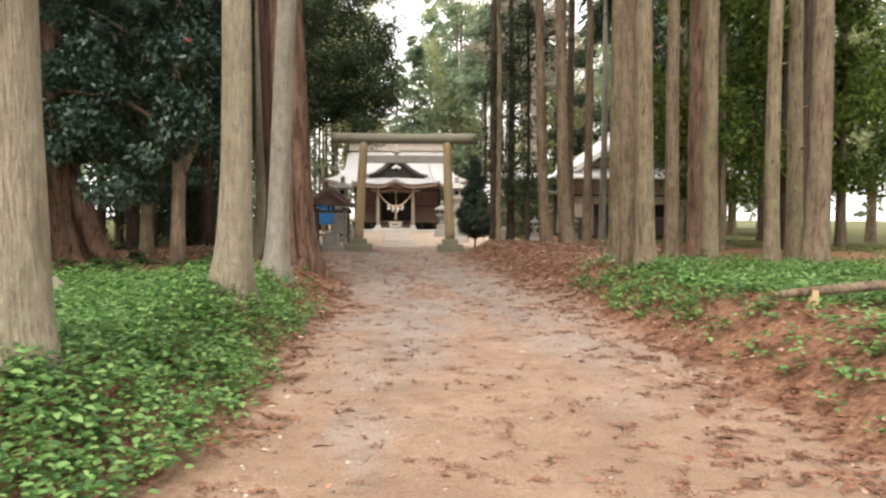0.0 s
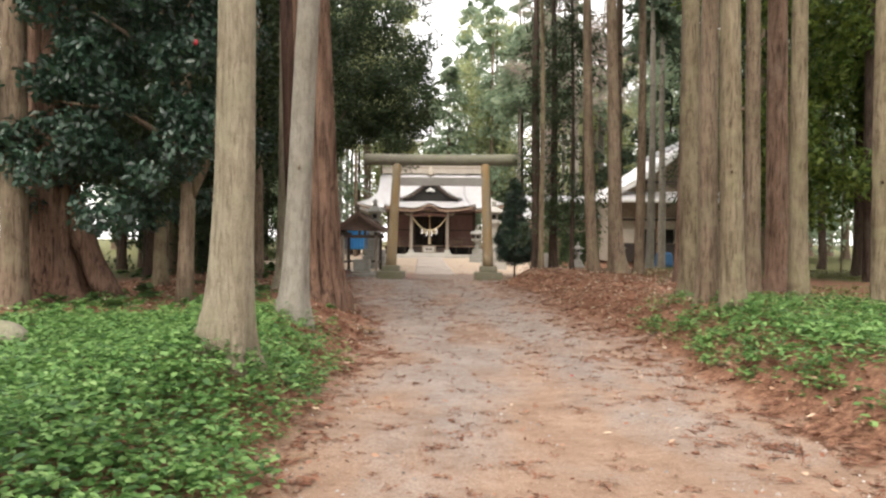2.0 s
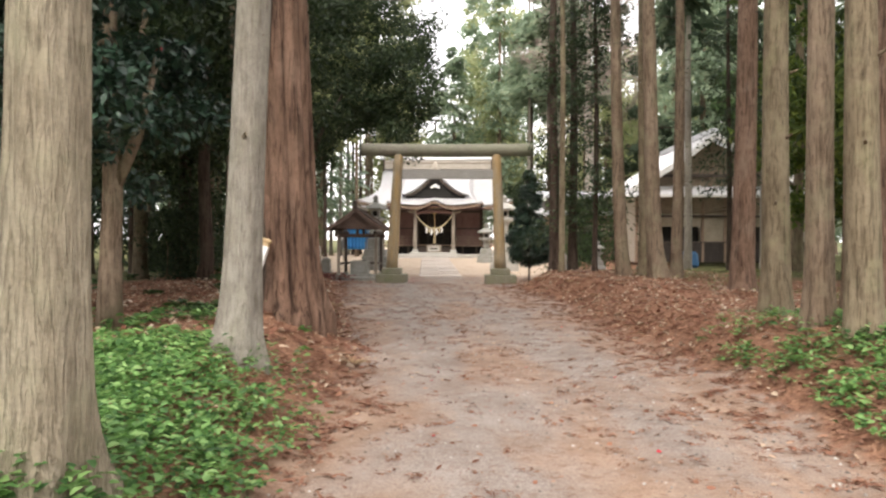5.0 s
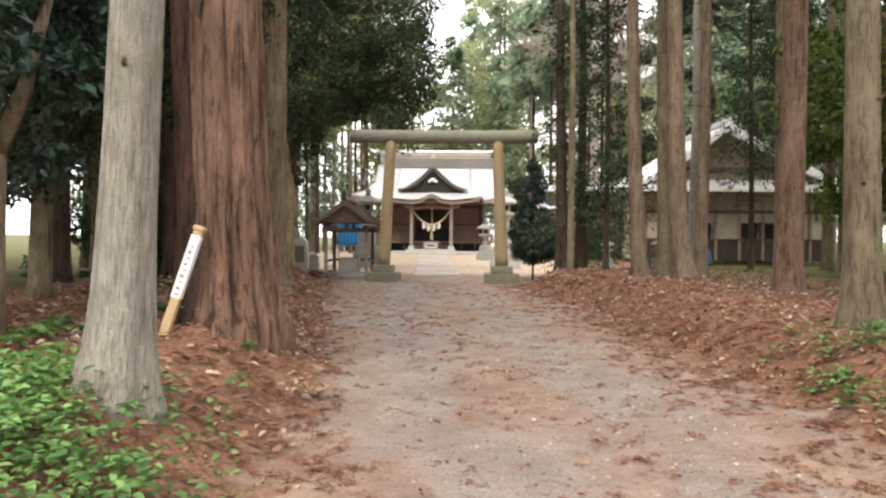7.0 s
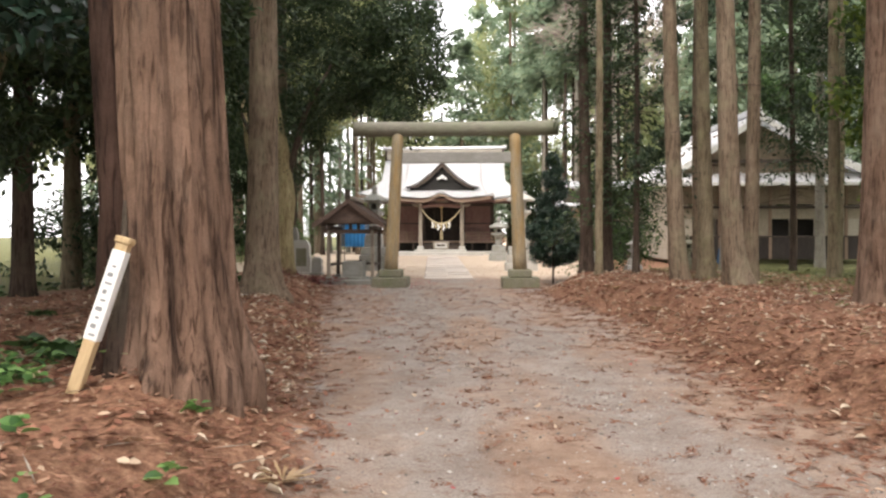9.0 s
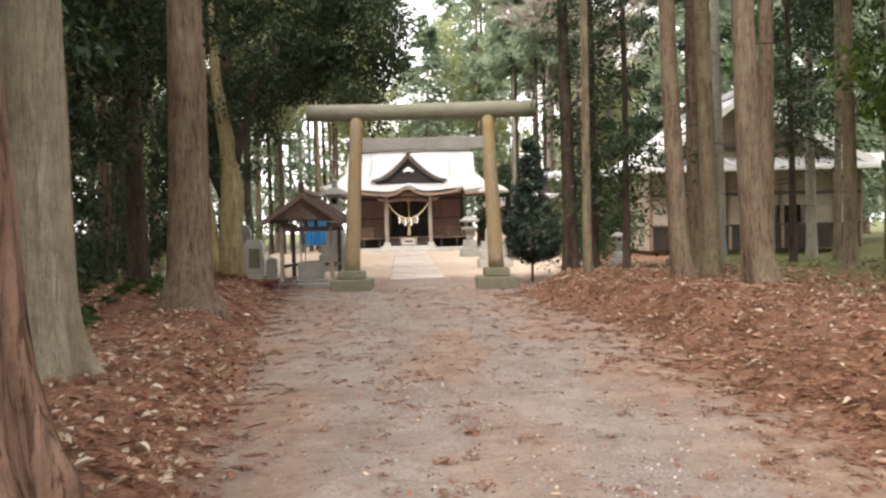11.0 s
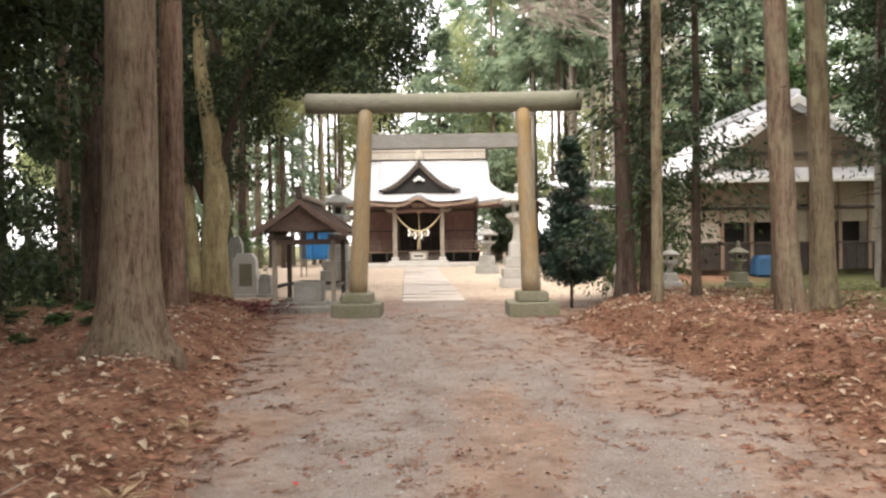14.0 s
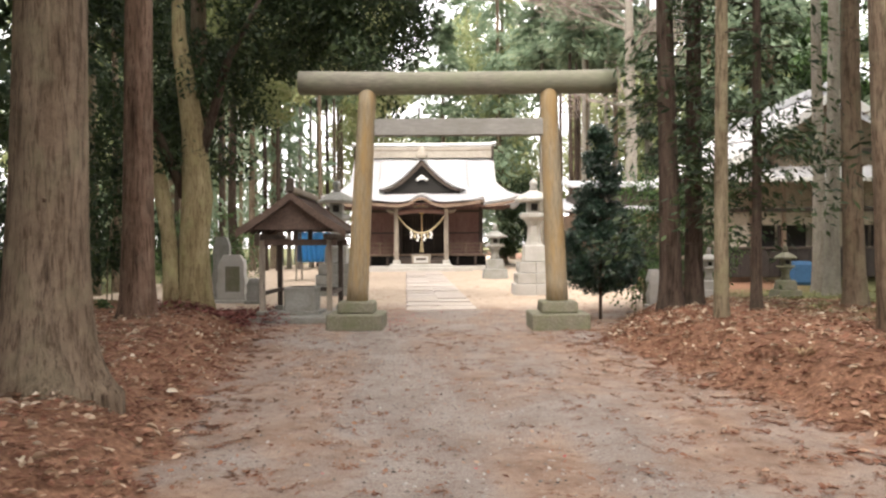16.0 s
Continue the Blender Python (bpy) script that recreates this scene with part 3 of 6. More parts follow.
def shrine():
    hall = thing("shrine_hall", SX, SY, SZ, "dark red-brown wooden shrine hall under a bright sheet-metal roof", "shrine")

    def quad_grid(name, f, nu, nv, mat, thick, label="", smooth=True):
        bm = bmesh.new()
        rows = [[bm.verts.new(f(i / nu, j / nv)) for i in range(nu + 1)] for j in range(nv + 1)]
        for j in range(nv):
            for i in range(nu):
                bm.faces.new((rows[j][i], rows[j][i + 1], rows[j + 1][i + 1], rows[j + 1][i]))
        if thick:
            bmesh.ops.solidify(bm, geom=bm.faces[:], thickness=thick)
        bmesh.ops.recalc_face_normals(bm, faces=bm.faces[:])
        return part(name, bm, mat, hall, label, smooth)
    # stone base and steps
    part("foundation", boxed(0, 1.5, 0.03, 8.6, 8.4, 0.3, 0.02), "stone_pale", hall, "pale stone plinth")
    part("step", boxed(0, -4.35, 0.04, 5.6, 1.2, 0.26, 0.02), "stone_pale", hall, "broad pale stone step")
    part("step", boxed(0, -3.85, 0.2, 3.4, 1.1, 0.28, 0.02), "stone_pale", hall, "pale stone step")
    part("step", boxed(0, -2.6, 0.42, 2.7, 0.5, 0.2, 0.01), "wood_dark", hall, "dark timber step")
    part("step", boxed(0, -2.2, 0.6, 2.7, 0.5, 0.2, 0.01), "wood_dark", hall, "dark timber step")
    # veranda
    part("veranda", boxed(0, 0.2, 0.82, 8.6, 3.0, 0.12, 0.01), "wood_brown", hall, "brown veranda boards")
    for i in range(9):
        x = -4.1 + 8.2 * i / 8
        if abs(x) > 1.4:
            part("veranda_post", boxed(x, -1.15, 0.42, 0.14, 0.14, 0.72, 0.01), "wood_dark", hall)
    # Shade under the floor is put into a near-black wall.
    part("underfloor", boxed(0, 2.0, 0.45, 7.4, 5.0, 0.7), "dark_void", hall, "near-black wall for the underfloor shade")
    for side in (-1, 1):
        for z in (1.05, 1.25, 1.48):
            part("rail", boxed(side * 2.9, -1.2, z, 2.7, 0.07, 0.06, 0.008), "wood_brown", hall, "brown veranda rail")
        for x in (1.6, 2.5, 3.4, 4.2):
            part("rail_post", boxed(side * x, -1.2, 1.19, 0.09, 0.09, 0.68, 0.008), "wood_brown", hall)
        for z in (1.05, 1.25, 1.48):
            part("rail", boxed(side * 4.22, 0.2, z, 0.07, 2.8, 0.06, 0.008), "wood_dark", hall)
    # walls
    for side in (-1, 1):
        part("front_wall", boxed(side * 2.5, 0.1, 2.4, 2.0, 0.14, 3.1), "wood_red", hall, "red-brown boarded wall")
        for i in range(9):
            part("board", boxed(side * (1.6 + 0.222 * i), 0.015, 2.2, 0.2, 0.03, 2.5, 0.006), "wood_red", hall)
        part("wall_rail", boxed(side * 2.5, 0.0, 3.42, 2.0, 0.1, 0.16, 0.01), "wood_dark", hall)
        part("wall_rail", boxed(side * 2.5, 0.0, 2.12, 2.0, 0.08, 0.09, 0.01), "wood_dark", hall)
        part("side_wall", boxed(side * 3.45, 2.6, 2.4, 0.14, 5.0, 3.1), "wood_red", hall, "red-brown boarded side wall")
        for x in (1.42, 3.45):
            part("wall_post", boxed(side * x, 0.0, 2.4, 0.24, 0.24, 3.15, 0.015), "wood_dark", hall, "dark square wall post")
    part("back_wall", boxed(0, 5.1, 2.4, 7.0, 0.14, 3.1), "wood_red", hall)
    # lattice doors in the middle, the shade behind put into a black sheet
    part("door_backing", boxed(0, 0.28, 2.1, 2.6, 0.05, 2.5), "dark_void", hall, "near-black sheet for the shade behind the lattice")
    for k in range(4):
        x = -0.96 + 0.64 * k
        for dz, hh in ((0.9, 0.08), (2.0, 0.06), (3.25, 0.08)):
            part("door_rail", boxed(x, 0.2, dz, 0.6, 0.05, hh), "wood_dark", hall)
        for dx in (-0.28, -0.14, 0.0, 0.14, 0.28):
            part("door_bar", boxed(x + dx, 0.2, 2.07, 0.045, 0.05, 2.3), "wood_dark", hall)
    part("transom", boxed(0, 0.1, 3.7, 2.7, 0.12, 0.7), "wood_dark", hall, "dark carved transom panel")
    part("head_beam", boxed(0, -0.02, 3.95, 7.3, 0.26, 0.22, 0.02), "wood_dark", hall, "dark head beam")
    # porch
    for side in (-1, 1):
        part("porch_base", boxed(side * 1.38, -3.25, 0.44, 0.42, 0.42, 0.22, 0.03), "stone_pale", hall, "pale stone post base")
        part("porch_post", boxed(side * 1.38, -3.25, 1.98, 0.25, 0.25, 2.9, 0.03), "wood_grey", hall, "weathered grey square porch post")
        part("bracket", boxed(side * 1.38, -3.25, 3.52, 0.5, 0.36, 0.16, 0.03), "wood_grey", hall)
        part("rainbow_beam", tubed([(side * 1.38, -3.1, 3.3), (side * 1.4, -2.0, 3.55), (side * 1.42, -0.9, 3.5), (side * 1.42, 0, 3.3)], [0.11, 0.12, 0.12, 0.11], 8), "wood_dark", hall)
        part("beam_nose", tubed([(side * 1.5, -3.25, 3.25), (side * 1.75, -3.25, 3.28), (side * 1.95, -3.25, 3.36)], [0.11, 0.1, 0.05], 8), "wood_grey", hall)
    part("porch_beam", tubed([(-1.38, -3.25, 3.18), (-0.7, -3.25, 3.28), (0, -3.25, 3.31), (0.7, -3.25, 3.28), (1.38, -3.25, 3.18)], [0.13, 0.14, 0.14, 0.14, 0.13], 8), "wood_red", hall, "curved red-brown porch beam")
    part("frog_leg_strut", boxed(0, -3.25, 3.55, 0.9, 0.12, 0.28, 0.08), "wood_grey", hall, "carved strut above the beam")
    part("carving", boxed(0, -3.3, 3.62, 0.5, 0.1, 0.14, 0.05), "wood_tan", hall, "light carved ornament")

    # roof: eave line, front sheet with porch, back sheet and two hip sheets
    EX, EF, EB = 5.75, -2.2, 7.4
    RX, RY, RZ = 4.4, 2.6, 6.95

    def lift(x):
        return 0.5 * (abs(x) / EX) ** 3.2

    def eave_front(x):
        a = abs(x)
        py = EF
        if a < 3.6:
            py = EF - 1.9 * min(1.0, (3.6 - a) / 0.25)
        z = 3.72 + (lift(x) if a >= 3.6 else 0.35 * (a / 3.55) ** 3)
        z += 0.42 * math.exp(-(x / 0.62) ** 2) if a < 3.6 else 0.0
        return py, z
    prof = [0.0, 0.1, 0.2, 0.31, 0.42, 0.54, 0.66, 0.77, 0.88, 1.0]
    XS = sorted(set([round(-EX + 11.5 * i / 46, 3) for i in range(47)] + [-3.6, -3.35, 3.35, 3.6] + [round(-1.6 + 0.2 * i, 3) for i in range(17)]))

    def front(u, v):
        x0 = XS[round(u * (len(XS) - 1))]
        ey, ez = eave_front(x0)
        s = prof[round(v * 9)]
        xt = max(-RX, min(RX, x0 * RX / EX if abs(x0) > 4.6 else x0))
        xt = RX * x0 / EX
        x = x0 + (xt - x0) * min(1.0, s * 1.9) ** 0.75
        y = ey + (RY - ey) * s
        main = 3.72 + lift(x0) * (1 - s) + (RZ - 3.72) * (0.42 * s + 0.58 * s * s)
        k = max(0.0, 1 - s / 0.45)
        bumped = ez * k + main * (1 - k) if abs(x0) < 3.6 else main
        return (x, y, max(bumped, main - 0.25) if abs(x0) < 3.6 else main)
    quad_grid("front_roof", front, len(XS) - 1, 9, "roof", 0.13, "bright pale sheet-metal roof sweeping over the porch")

    def back(u, v):
        x0 = -EX + 2 * EX * u
        s = v
        x = x0 + (RX * x0 / EX - x0) * min(1.0, s * 1.9) ** 0.75
        return (x, EB + (RY - EB) * s, 3.72 + lift(x0) * (1 - s) + (RZ - 3.72) * (0.42 * s + 0.58 * s * s))
    quad_grid("back_roof", back, 24, 8, "roof", 0.13)
    for side in (-1, 1):
        def hip(u, v, side=side):
            yy = EF + (EB - EF) * u
            ins = v * 0.5
            yin = yy + (RY - yy) * ins
            e = abs(2 * u - 1) ** 3.2 * 0.5
            return (side * (EX + (RX - EX) * v), yin, 3.72 + e * (1 - v) + 1.05 * v)
        quad_grid("hip_roof", hip, 14, 5, "roof", 0.12)
        bm = bmesh.new()
        a = [bm.verts.new(p) for p in ((side * 4.2, 0.3, 4.7), (side * 4.2, 4.9, 4.7), (side * 4.2, RY, RZ - 0.1))]
        bm.faces.new(a)
        bmesh.ops.solidify(bm, geom=bm.faces[:], thickness=0.08)
        part("gable_wall", bm, "wood_dark", hall)
    # soffit with rafters
    part("soffit", boxed(0, 0.4, 3.66, 10.2, 4.6, 0.05), "wood_red", hall, "red-brown eave boards")
    part("porch_soffit", boxed(0, -2.85, 3.66, 6.6, 2.2, 0.05), "wood_red", hall)
    for i in range(41):
        x = -5.0 + 0.25 * i
        part("rafter", boxed(x, -1.1, 3.6, 0.08, 1.9, 0.09), "wood_red", hall)
    for i in range(25):
        x = -3.0 + 0.25 * i
        part("rafter", boxed(x, -2.95, 3.6, 0.08, 1.9, 0.09), "wood_red", hall)
    ex = [-3.5 + 7.0 * i / 56 for i in range(57)]
    ends = [eave_front(x) for x in ex]
    part("fascia", strip([(x, e[0] - 0.04, e[1] - 0.3) for x, e in zip(ex, ends)], [(x, e[0] - 0.04, e[1] - 0.14) for x, e in zip(ex, ends)], 0.1), "wood_brown", hall, "brown curved eave board with a rounded crest")
    for side in (-1, 1):
        ex = [side * (3.62 + 2.1 * i / 12) for i in range(13)]
        part("fascia", strip([(x, EF - 0.04, 3.72 + lift(x) - 0.3) for x in ex], [(x, EF - 0.04, 3.72 + lift(x) - 0.14) for x in ex], 0.1), "wood_brown", hall)
    # front gable
    def barge(u):
        a = abs(u)
        return 4.52 + 1.85 * (1 - a) ** 1.55 + 0.1 * a ** 4
    GYF = -2.0
    N = 32
    uu = [2 * i / N - 1 for i in range(N + 1)]
    part("barge_board", strip([(2.28 * u, GYF, barge(u) - 0.12 - 0.26 * (1 - abs(u))) for u in uu], [(2.45 * u, GYF, barge(u) - 0.06) for u in uu], 0.14), "wood_dark", hall, "dark concave barge boards of the front gable")
    bm = bmesh.new()
    fr = [bm.verts.new((2.5 * (2 * i / N - 1), GYF - 0.12, barge(2 * i / N - 1) + 0.02)) for i in range(N + 1)]
    bk = [bm.verts.new((2.5 * (2 * i / N - 1), 2.4, barge(2 * i / N - 1) + 0.02)) for i in range(N + 1)]
    for i in range(N):
        bm.faces.new((fr[i], fr[i + 1], bk[i + 1], bk[i]))
    bmesh.ops.solidify(bm, geom=bm.faces[:], thickness=-0.1)
    part("gable_roof", bm, "roof", hall, "bright sheet-metal gable roof", True)
    # The gable's inner shade is this near-black sheet.
    bm = bmesh.new()
    f = [bm.verts.new((2.2 * (2 * i / N - 1), GYF + 0.25, barge(2 * i / N - 1) - 0.1)) for i in range(N + 1)]
    g = [bm.verts.new((2.2 * (2 * i / N - 1), GYF + 0.25, 4.35)) for i in range(N + 1)]
    for i in range(N):
        bm.faces.new((g[i], g[i + 1], f[i + 1], f[i]))
    part("gable_panel", bm, "dark_void", hall, "near-black sheet for the shade in the gable")
    orn = lathe([(0.02, 0), (0.17, 0.05), (0.2, 0.14), (0.12, 0.24), (0.02, 0.28)], 10)
    bmesh.ops.transform(orn, matrix=pose(0, GYF + 0.12, 5.12), verts=orn.verts)
    part("gable_ornament", orn, "paper", hall, "white carved gable ornament", True)
    for s in (-1, 1):
        orn = lathe([(0.02, 0), (0.1, 0.04), (0.11, 0.12), (0.02, 0.2)], 8)
        bmesh.ops.transform(orn, matrix=pose(s * 0.24, GYF + 0.12, 5.06), verts=orn.verts)
        part("gable_ornament", orn, "paper", hall, "white carved gable ornament", True)
    # ridge
    part("ridge_box", boxed(0, RY, RZ + 0.3, 8.5, 0.62, 0.72, 0.02), "ridge", hall, "pale weathered ridge box")
    part("ridge_band", boxed(0, RY, RZ + 0.42, 8.56, 0.68, 0.07, 0.01), "wood_grey", hall)
    bm = bmesh.new()
    tube(bm, [(-4.55, RY, RZ + 0.86), (-4.2, RY, RZ + 0.76), (0, RY, RZ + 0.74), (4.2, RY, RZ + 0.76), (4.55, RY, RZ + 0.86)], [0.16, 0.17, 0.17, 0.17, 0.16], 8)
    for v in bm.verts:
        v.co.y = RY + (v.co.y - RY) * 2.4
    part("ridge_cap", bm, "roof", hall, "white ridge cap with upturned ends")
    for s in (-1, 1):
        part("ridge_end", boxed(s * 4.32, RY, RZ + 0.25, 0.12, 0.9, 0.9, 0.04), "wood_dark", hall, "dark ridge-end ornament")
    crest = lathe([(0.05, 0), (0.3, 0.05), (0.34, 0.25), (0.2, 0.5), (0.08, 0.72), (0.03, 0.8)], 8)
    bmesh.ops.transform(crest, matrix=pose(0, -1.85, 6.3) @ Matrix.Diagonal((1, 0.4, 1, 1)), verts=crest.verts)
    part("gable_crest", crest, "ridge", hall, "pale crest over the front gable", True)

    # things at the porch
    rope = thing("sacred_rope", SX, SY - 3.3, SZ, "thick pale straw rope sagging between the porch posts", "rope")
    pts, rad = [], []
    for i in range(25):
        u = 2 * i / 24 - 1
        pts.append((1.3 * u, -0.05, 2.05 + 0.98 * u * u))
        rad.append(0.03 + 0.032 * (1 - abs(u)) + 0.006 * (i % 2))
    part("rope", tubed(pts, rad, 8), "straw", rope, "", True)
    for u in (-0.42, -0.14, 0.14, 0.42):
        bm = bmesh.new()
        z = 2.02 + 0.98 * u * u
        for k in range(3):
            box(bm, 1.3 * u + 0.05 * (k % 2) - 0.02, -0.1, z - 0.1 - 0.13 * k, 0.12, 0.012, 0.15, m=None)
        part("paper_streamer", bm, "paper", rope, "white zigzag paper streamer")
    for u in (-0.28, 0.0, 0.28):
        part("straw_tassel", tubed([(1.3 * u, -0.07, 2.03), (1.3 * u, -0.07, 1.9), (1.3 * u, -0.07, 1.78)], [0.03, 0.05, 0.07], 8), "straw", rope)
    bell_ob = thing("bell_rope", SX, SY - 2.9, SZ, "thick straw-coloured bell rope with a tassel", "bell rope")
    part("cord", tubed([(0, 0, 3.15), (0.02, 0, 2.4), (0, 0, 1.6)], [0.035, 0.04, 0.045], 8), "wood_tan", bell_ob, "tan hanging cord", True)
    part("tassel", tubed([(0, 0, 1.62), (0, 0, 1.5), (0, 0, 1.2), (0, 0, 0.98)], [0.05, 0.08, 0.1, 0.13], 10), "straw", bell_ob, "golden straw tassel", True)
    part("bell", lathe([(0.02, 3.1), (0.12, 3.12), (0.15, 3.22), (0.1, 3.34), (0.03, 3.37)], 12), "brass", bell_ob, "dull brass bell", True)
    ob_box = thing("offering_box", SX, SY - 3.6, SZ + 0.34, "pale wooden offering box with a slatted top", "offering box")
    part("body", boxed(0, 0, 0.26, 1.0, 0.55, 0.5, 0.015, taper=1.05), "wood_grey", ob_box)
    part("front_panel", boxed(0, -0.285, 0.26, 0.8, 0.02, 0.34, 0.005), "stone_pale", ob_box, "pale front panel")
    for i in range(7):
        part("slat", boxed(-0.42 + 0.14 * i, 0, 0.53, 0.07, 0.5, 0.04, 0.005), "wood_grey", ob_box)
    part("lettering_bar", boxed(0, -0.298, 0.28, 0.55, 0.006, 0.12), "wood_dark", ob_box, "dark unreadable lettering")


shrine()


# ---- stone walkway ----
def walkway():
    w = thing("stone_walkway", -1.9, 46, 0, "pale worn stone slabs leading through the yard to the shrine", "walkway", kind="structure")
    o = Vector((-1.9, 46, 0))
    n = 20
    for i in range(n):
        y = 36.4 + (57.4 - 36.4) * (i + 0.5) / n
        sunk = 0.007 * max(0, 3 - i)  # the first slabs are worn down into the dirt
        cx = -1.25 + (-2.7 + 1.25) * (y - 32) / 26
        for k in range(2):
            x = cx - 0.44 + 0.88 * k
            part("slab", boxed(x - o.x, y - o.y, gz(x, y) - 0.003 - sunk + 0.003 * R.random(), 0.876, 1.042, 0.09, 0.006), "paving", w)


walkway()


# ---- stone lanterns ----
def big_lantern(x, y, tone, label):
    z = gz(x, y) - 0.05
    t = thing("stone_lantern", x, y, z, label, "stone lantern", "pair of tall stone lanterns")
    for i, (w, h0, h1) in enumerate(((1.35, 0, 0.38), (1.2, 0.38, 0.72), (1.05, 0.72, 1.06))):
        for a in (-1, 1):
            for c in (-1, 1):
                part("base_block", boxed(a * w / 4, c * w / 4, (h0 + h1) / 2, w / 2 - 0.008, w / 2 - 0.008, h1 - h0 - 0.008, 0.02), tone, t)
    part("plinth", boxed(0, 0, 1.33, 0.72, 0.72, 0.54, 0.03, taper=0.92), tone, t, "square stone plinth")
    part("shaft", lathe([(0.3, 1.6), (0.24, 1.7), (0.2, 1.9), (0.19, 2.2), (0.27, 2.36), (0.34, 2.42)], 6), tone, t, "flared six-sided shaft")
    part("platform", lathe([(0.36, 2.42), (0.44, 2.48), (0.44, 2.58), (0.36, 2.62)], 6), tone, t)
    part("fire_box", boxed(0, 0, 2.8, 0.42, 0.42, 0.36, 0.02), tone, t, "fire box with a near-black plate for the window shade")
    # The window's shade is a near-black plate on the box.
    part("fire_window", boxed(0, -0.2, 2.8, 0.2, 0.04, 0.22), "dark_void", t, "near-black plate for the window shade")
    part("roof", lathe([(0.3, 2.98), (0.6, 2.99), (0.62, 3.06), (0.42, 3.2), (0.16, 3.33), (0.1, 3.35)], 6), tone, t, "six-sided stone roof")
    part("finial", lathe([(0.1, 3.35), (0.15, 3.4), (0.08, 3.46), (0.13, 3.52), (0.13, 3.6), (0.02, 3.72)], 10), tone, t, "jewel-shaped finial", True)


big_lantern(1.4, 41.8, "stone_pale", "tall pale stone lantern on a stepped block base")
big_lantern(-4.9, 41.8, "stone", "tall grey stone lantern on a stepped block base")


def small_lantern(x, y, h, tone, label, name="stone_lantern"):
    z = gz(x, y) - 0.04
    t = thing(name, x, y, z, label, "stone lantern")
    k = h / 2.2
    part("base", boxed(0, 0, 0.2 * k, 1.0 * k, 1.0 * k, 0.44 * k, 0.03, taper=0.9), tone, t)
    part("upper_base", boxed(0, 0, 0.6 * k, 0.7 * k, 0.7 * k, 0.4 * k, 0.03, taper=0.85), tone, t)
    part("shaft", lathe([(0.22 * k, 0.78 * k), (0.15 * k, 0.95 * k), (0.15 * k, 1.15 * k), (0.26 * k, 1.25 * k)], 10), tone, t, "", True)
    part("platform", lathe([(0.26 * k, 1.25 * k), (0.38 * k, 1.3 * k), (0.36 * k, 1.38 * k)], 6), tone, t)
    part("fire_box", boxed(0, 0, 1.5 * k, 0.34 * k, 0.34 * k, 0.26 * k, 0.02), tone, t)
    # A near-black plate gives the fire window its shade.
    part("fire_window", boxed(0, -0.165 * k, 1.5 * k, 0.16 * k, 0.03, 0.16 * k), "dark_void", t, "near-black plate for the window shade")
    part("roof", lathe([(0.24 * k, 1.62 * k), (0.46 * k, 1.64 * k), (0.46 * k, 1.7 * k), (0.2 * k, 1.86 * k), (0.08 * k, 1.9 * k)], 6), tone, t)
    part("finial", lathe([(0.08 * k, 1.9 * k), (0.12 * k, 1.96 * k), (0.07 * k, 2.02 * k), (0.1 * k, 2.08 * k), (0.02, 2.2 * k)], 8), tone, t, "", True)


small_lantern(0.75, 51, 2.5, "stone", "grey stone lantern beside the shrine approach")
small_lantern(-6.2, 51.5, 2.5, "stone", "grey stone lantern near the shrine hall")
small_lantern(4.95, 36.0, 1.25, "stone_pale", "small white-capped stone lantern under the trees")
small_lantern(6.85, 36.1, 1.35, "stone_moss", "small mossy stone lantern on the grass")


def marker_stone(x, y, w, d, h, tone, label, top=0.8, panel=False, rz=0.0):
    t = thing("stone_tablet", x, y, gz(x, y) - 0.06, label, "stone monument", rz=rz)
    bm = bmesh.new()
    n = 8
    rows = []
    for j in range(n + 1):
        u = j / n
        k = 1 - (1 - top) * u ** 3
        kk = k if j < n else k * 0.8
        rows.append([bm.verts.new((sx * w / 2 * kk + 0.02 * math.sin(j * 2 + sx), sy * d / 2 * kk, h * u)) for sx, sy in ((-1, -1), (1, -1), (1, 1), (-1, 1))])
    for a, b in zip(rows, rows[1:]):
        for k in range(4):
            bm.faces.new((a[k], a[(k + 1) % 4], b[(k + 1) % 4], b[k]))
    bm.faces.new(rows[-1])
    bm.faces.new(rows[0][::-1])
    bmesh.ops.bevel(bm, geom=bm.edges[:], offset=0.012, segments=1, affect="EDGES")
    part("slab", bm, tone, t)
    if panel:
        part("inscription_panel", boxed(0.05, -d / 2 - 0.004, h * 0.52, w * 0.5, 0.02, h * 0.5, 0.004), "stone_moss", t, "darker inscribed panel")
    part("plinth", boxed(0, 0, 0.06, w * 1.25, d * 1.5, 0.16, 0.02), tone, t)


marker_stone(-7.4, 38.8, 0.8, 0.35, 1.4, "stone_pale", "rough pale memorial stone with an inscribed panel", 0.75, True)
marker_stone(-6.7, 38.5, 0.4, 0.3, 0.75, "stone", "low grey memorial stone")
marker_stone(-7.9, 39.5, 0.5, 0.25, 1.9, "stone", "dark upright stone slab")
marker_stone(3.4, 35.2, 0.28, 0.28, 0.95, "stone_pale", "plain pale square stone post", 0.97)
marker_stone(-9.3, 40.5, 0.5, 0.3, 1.1, "stone", "weathered grey memorial stone")


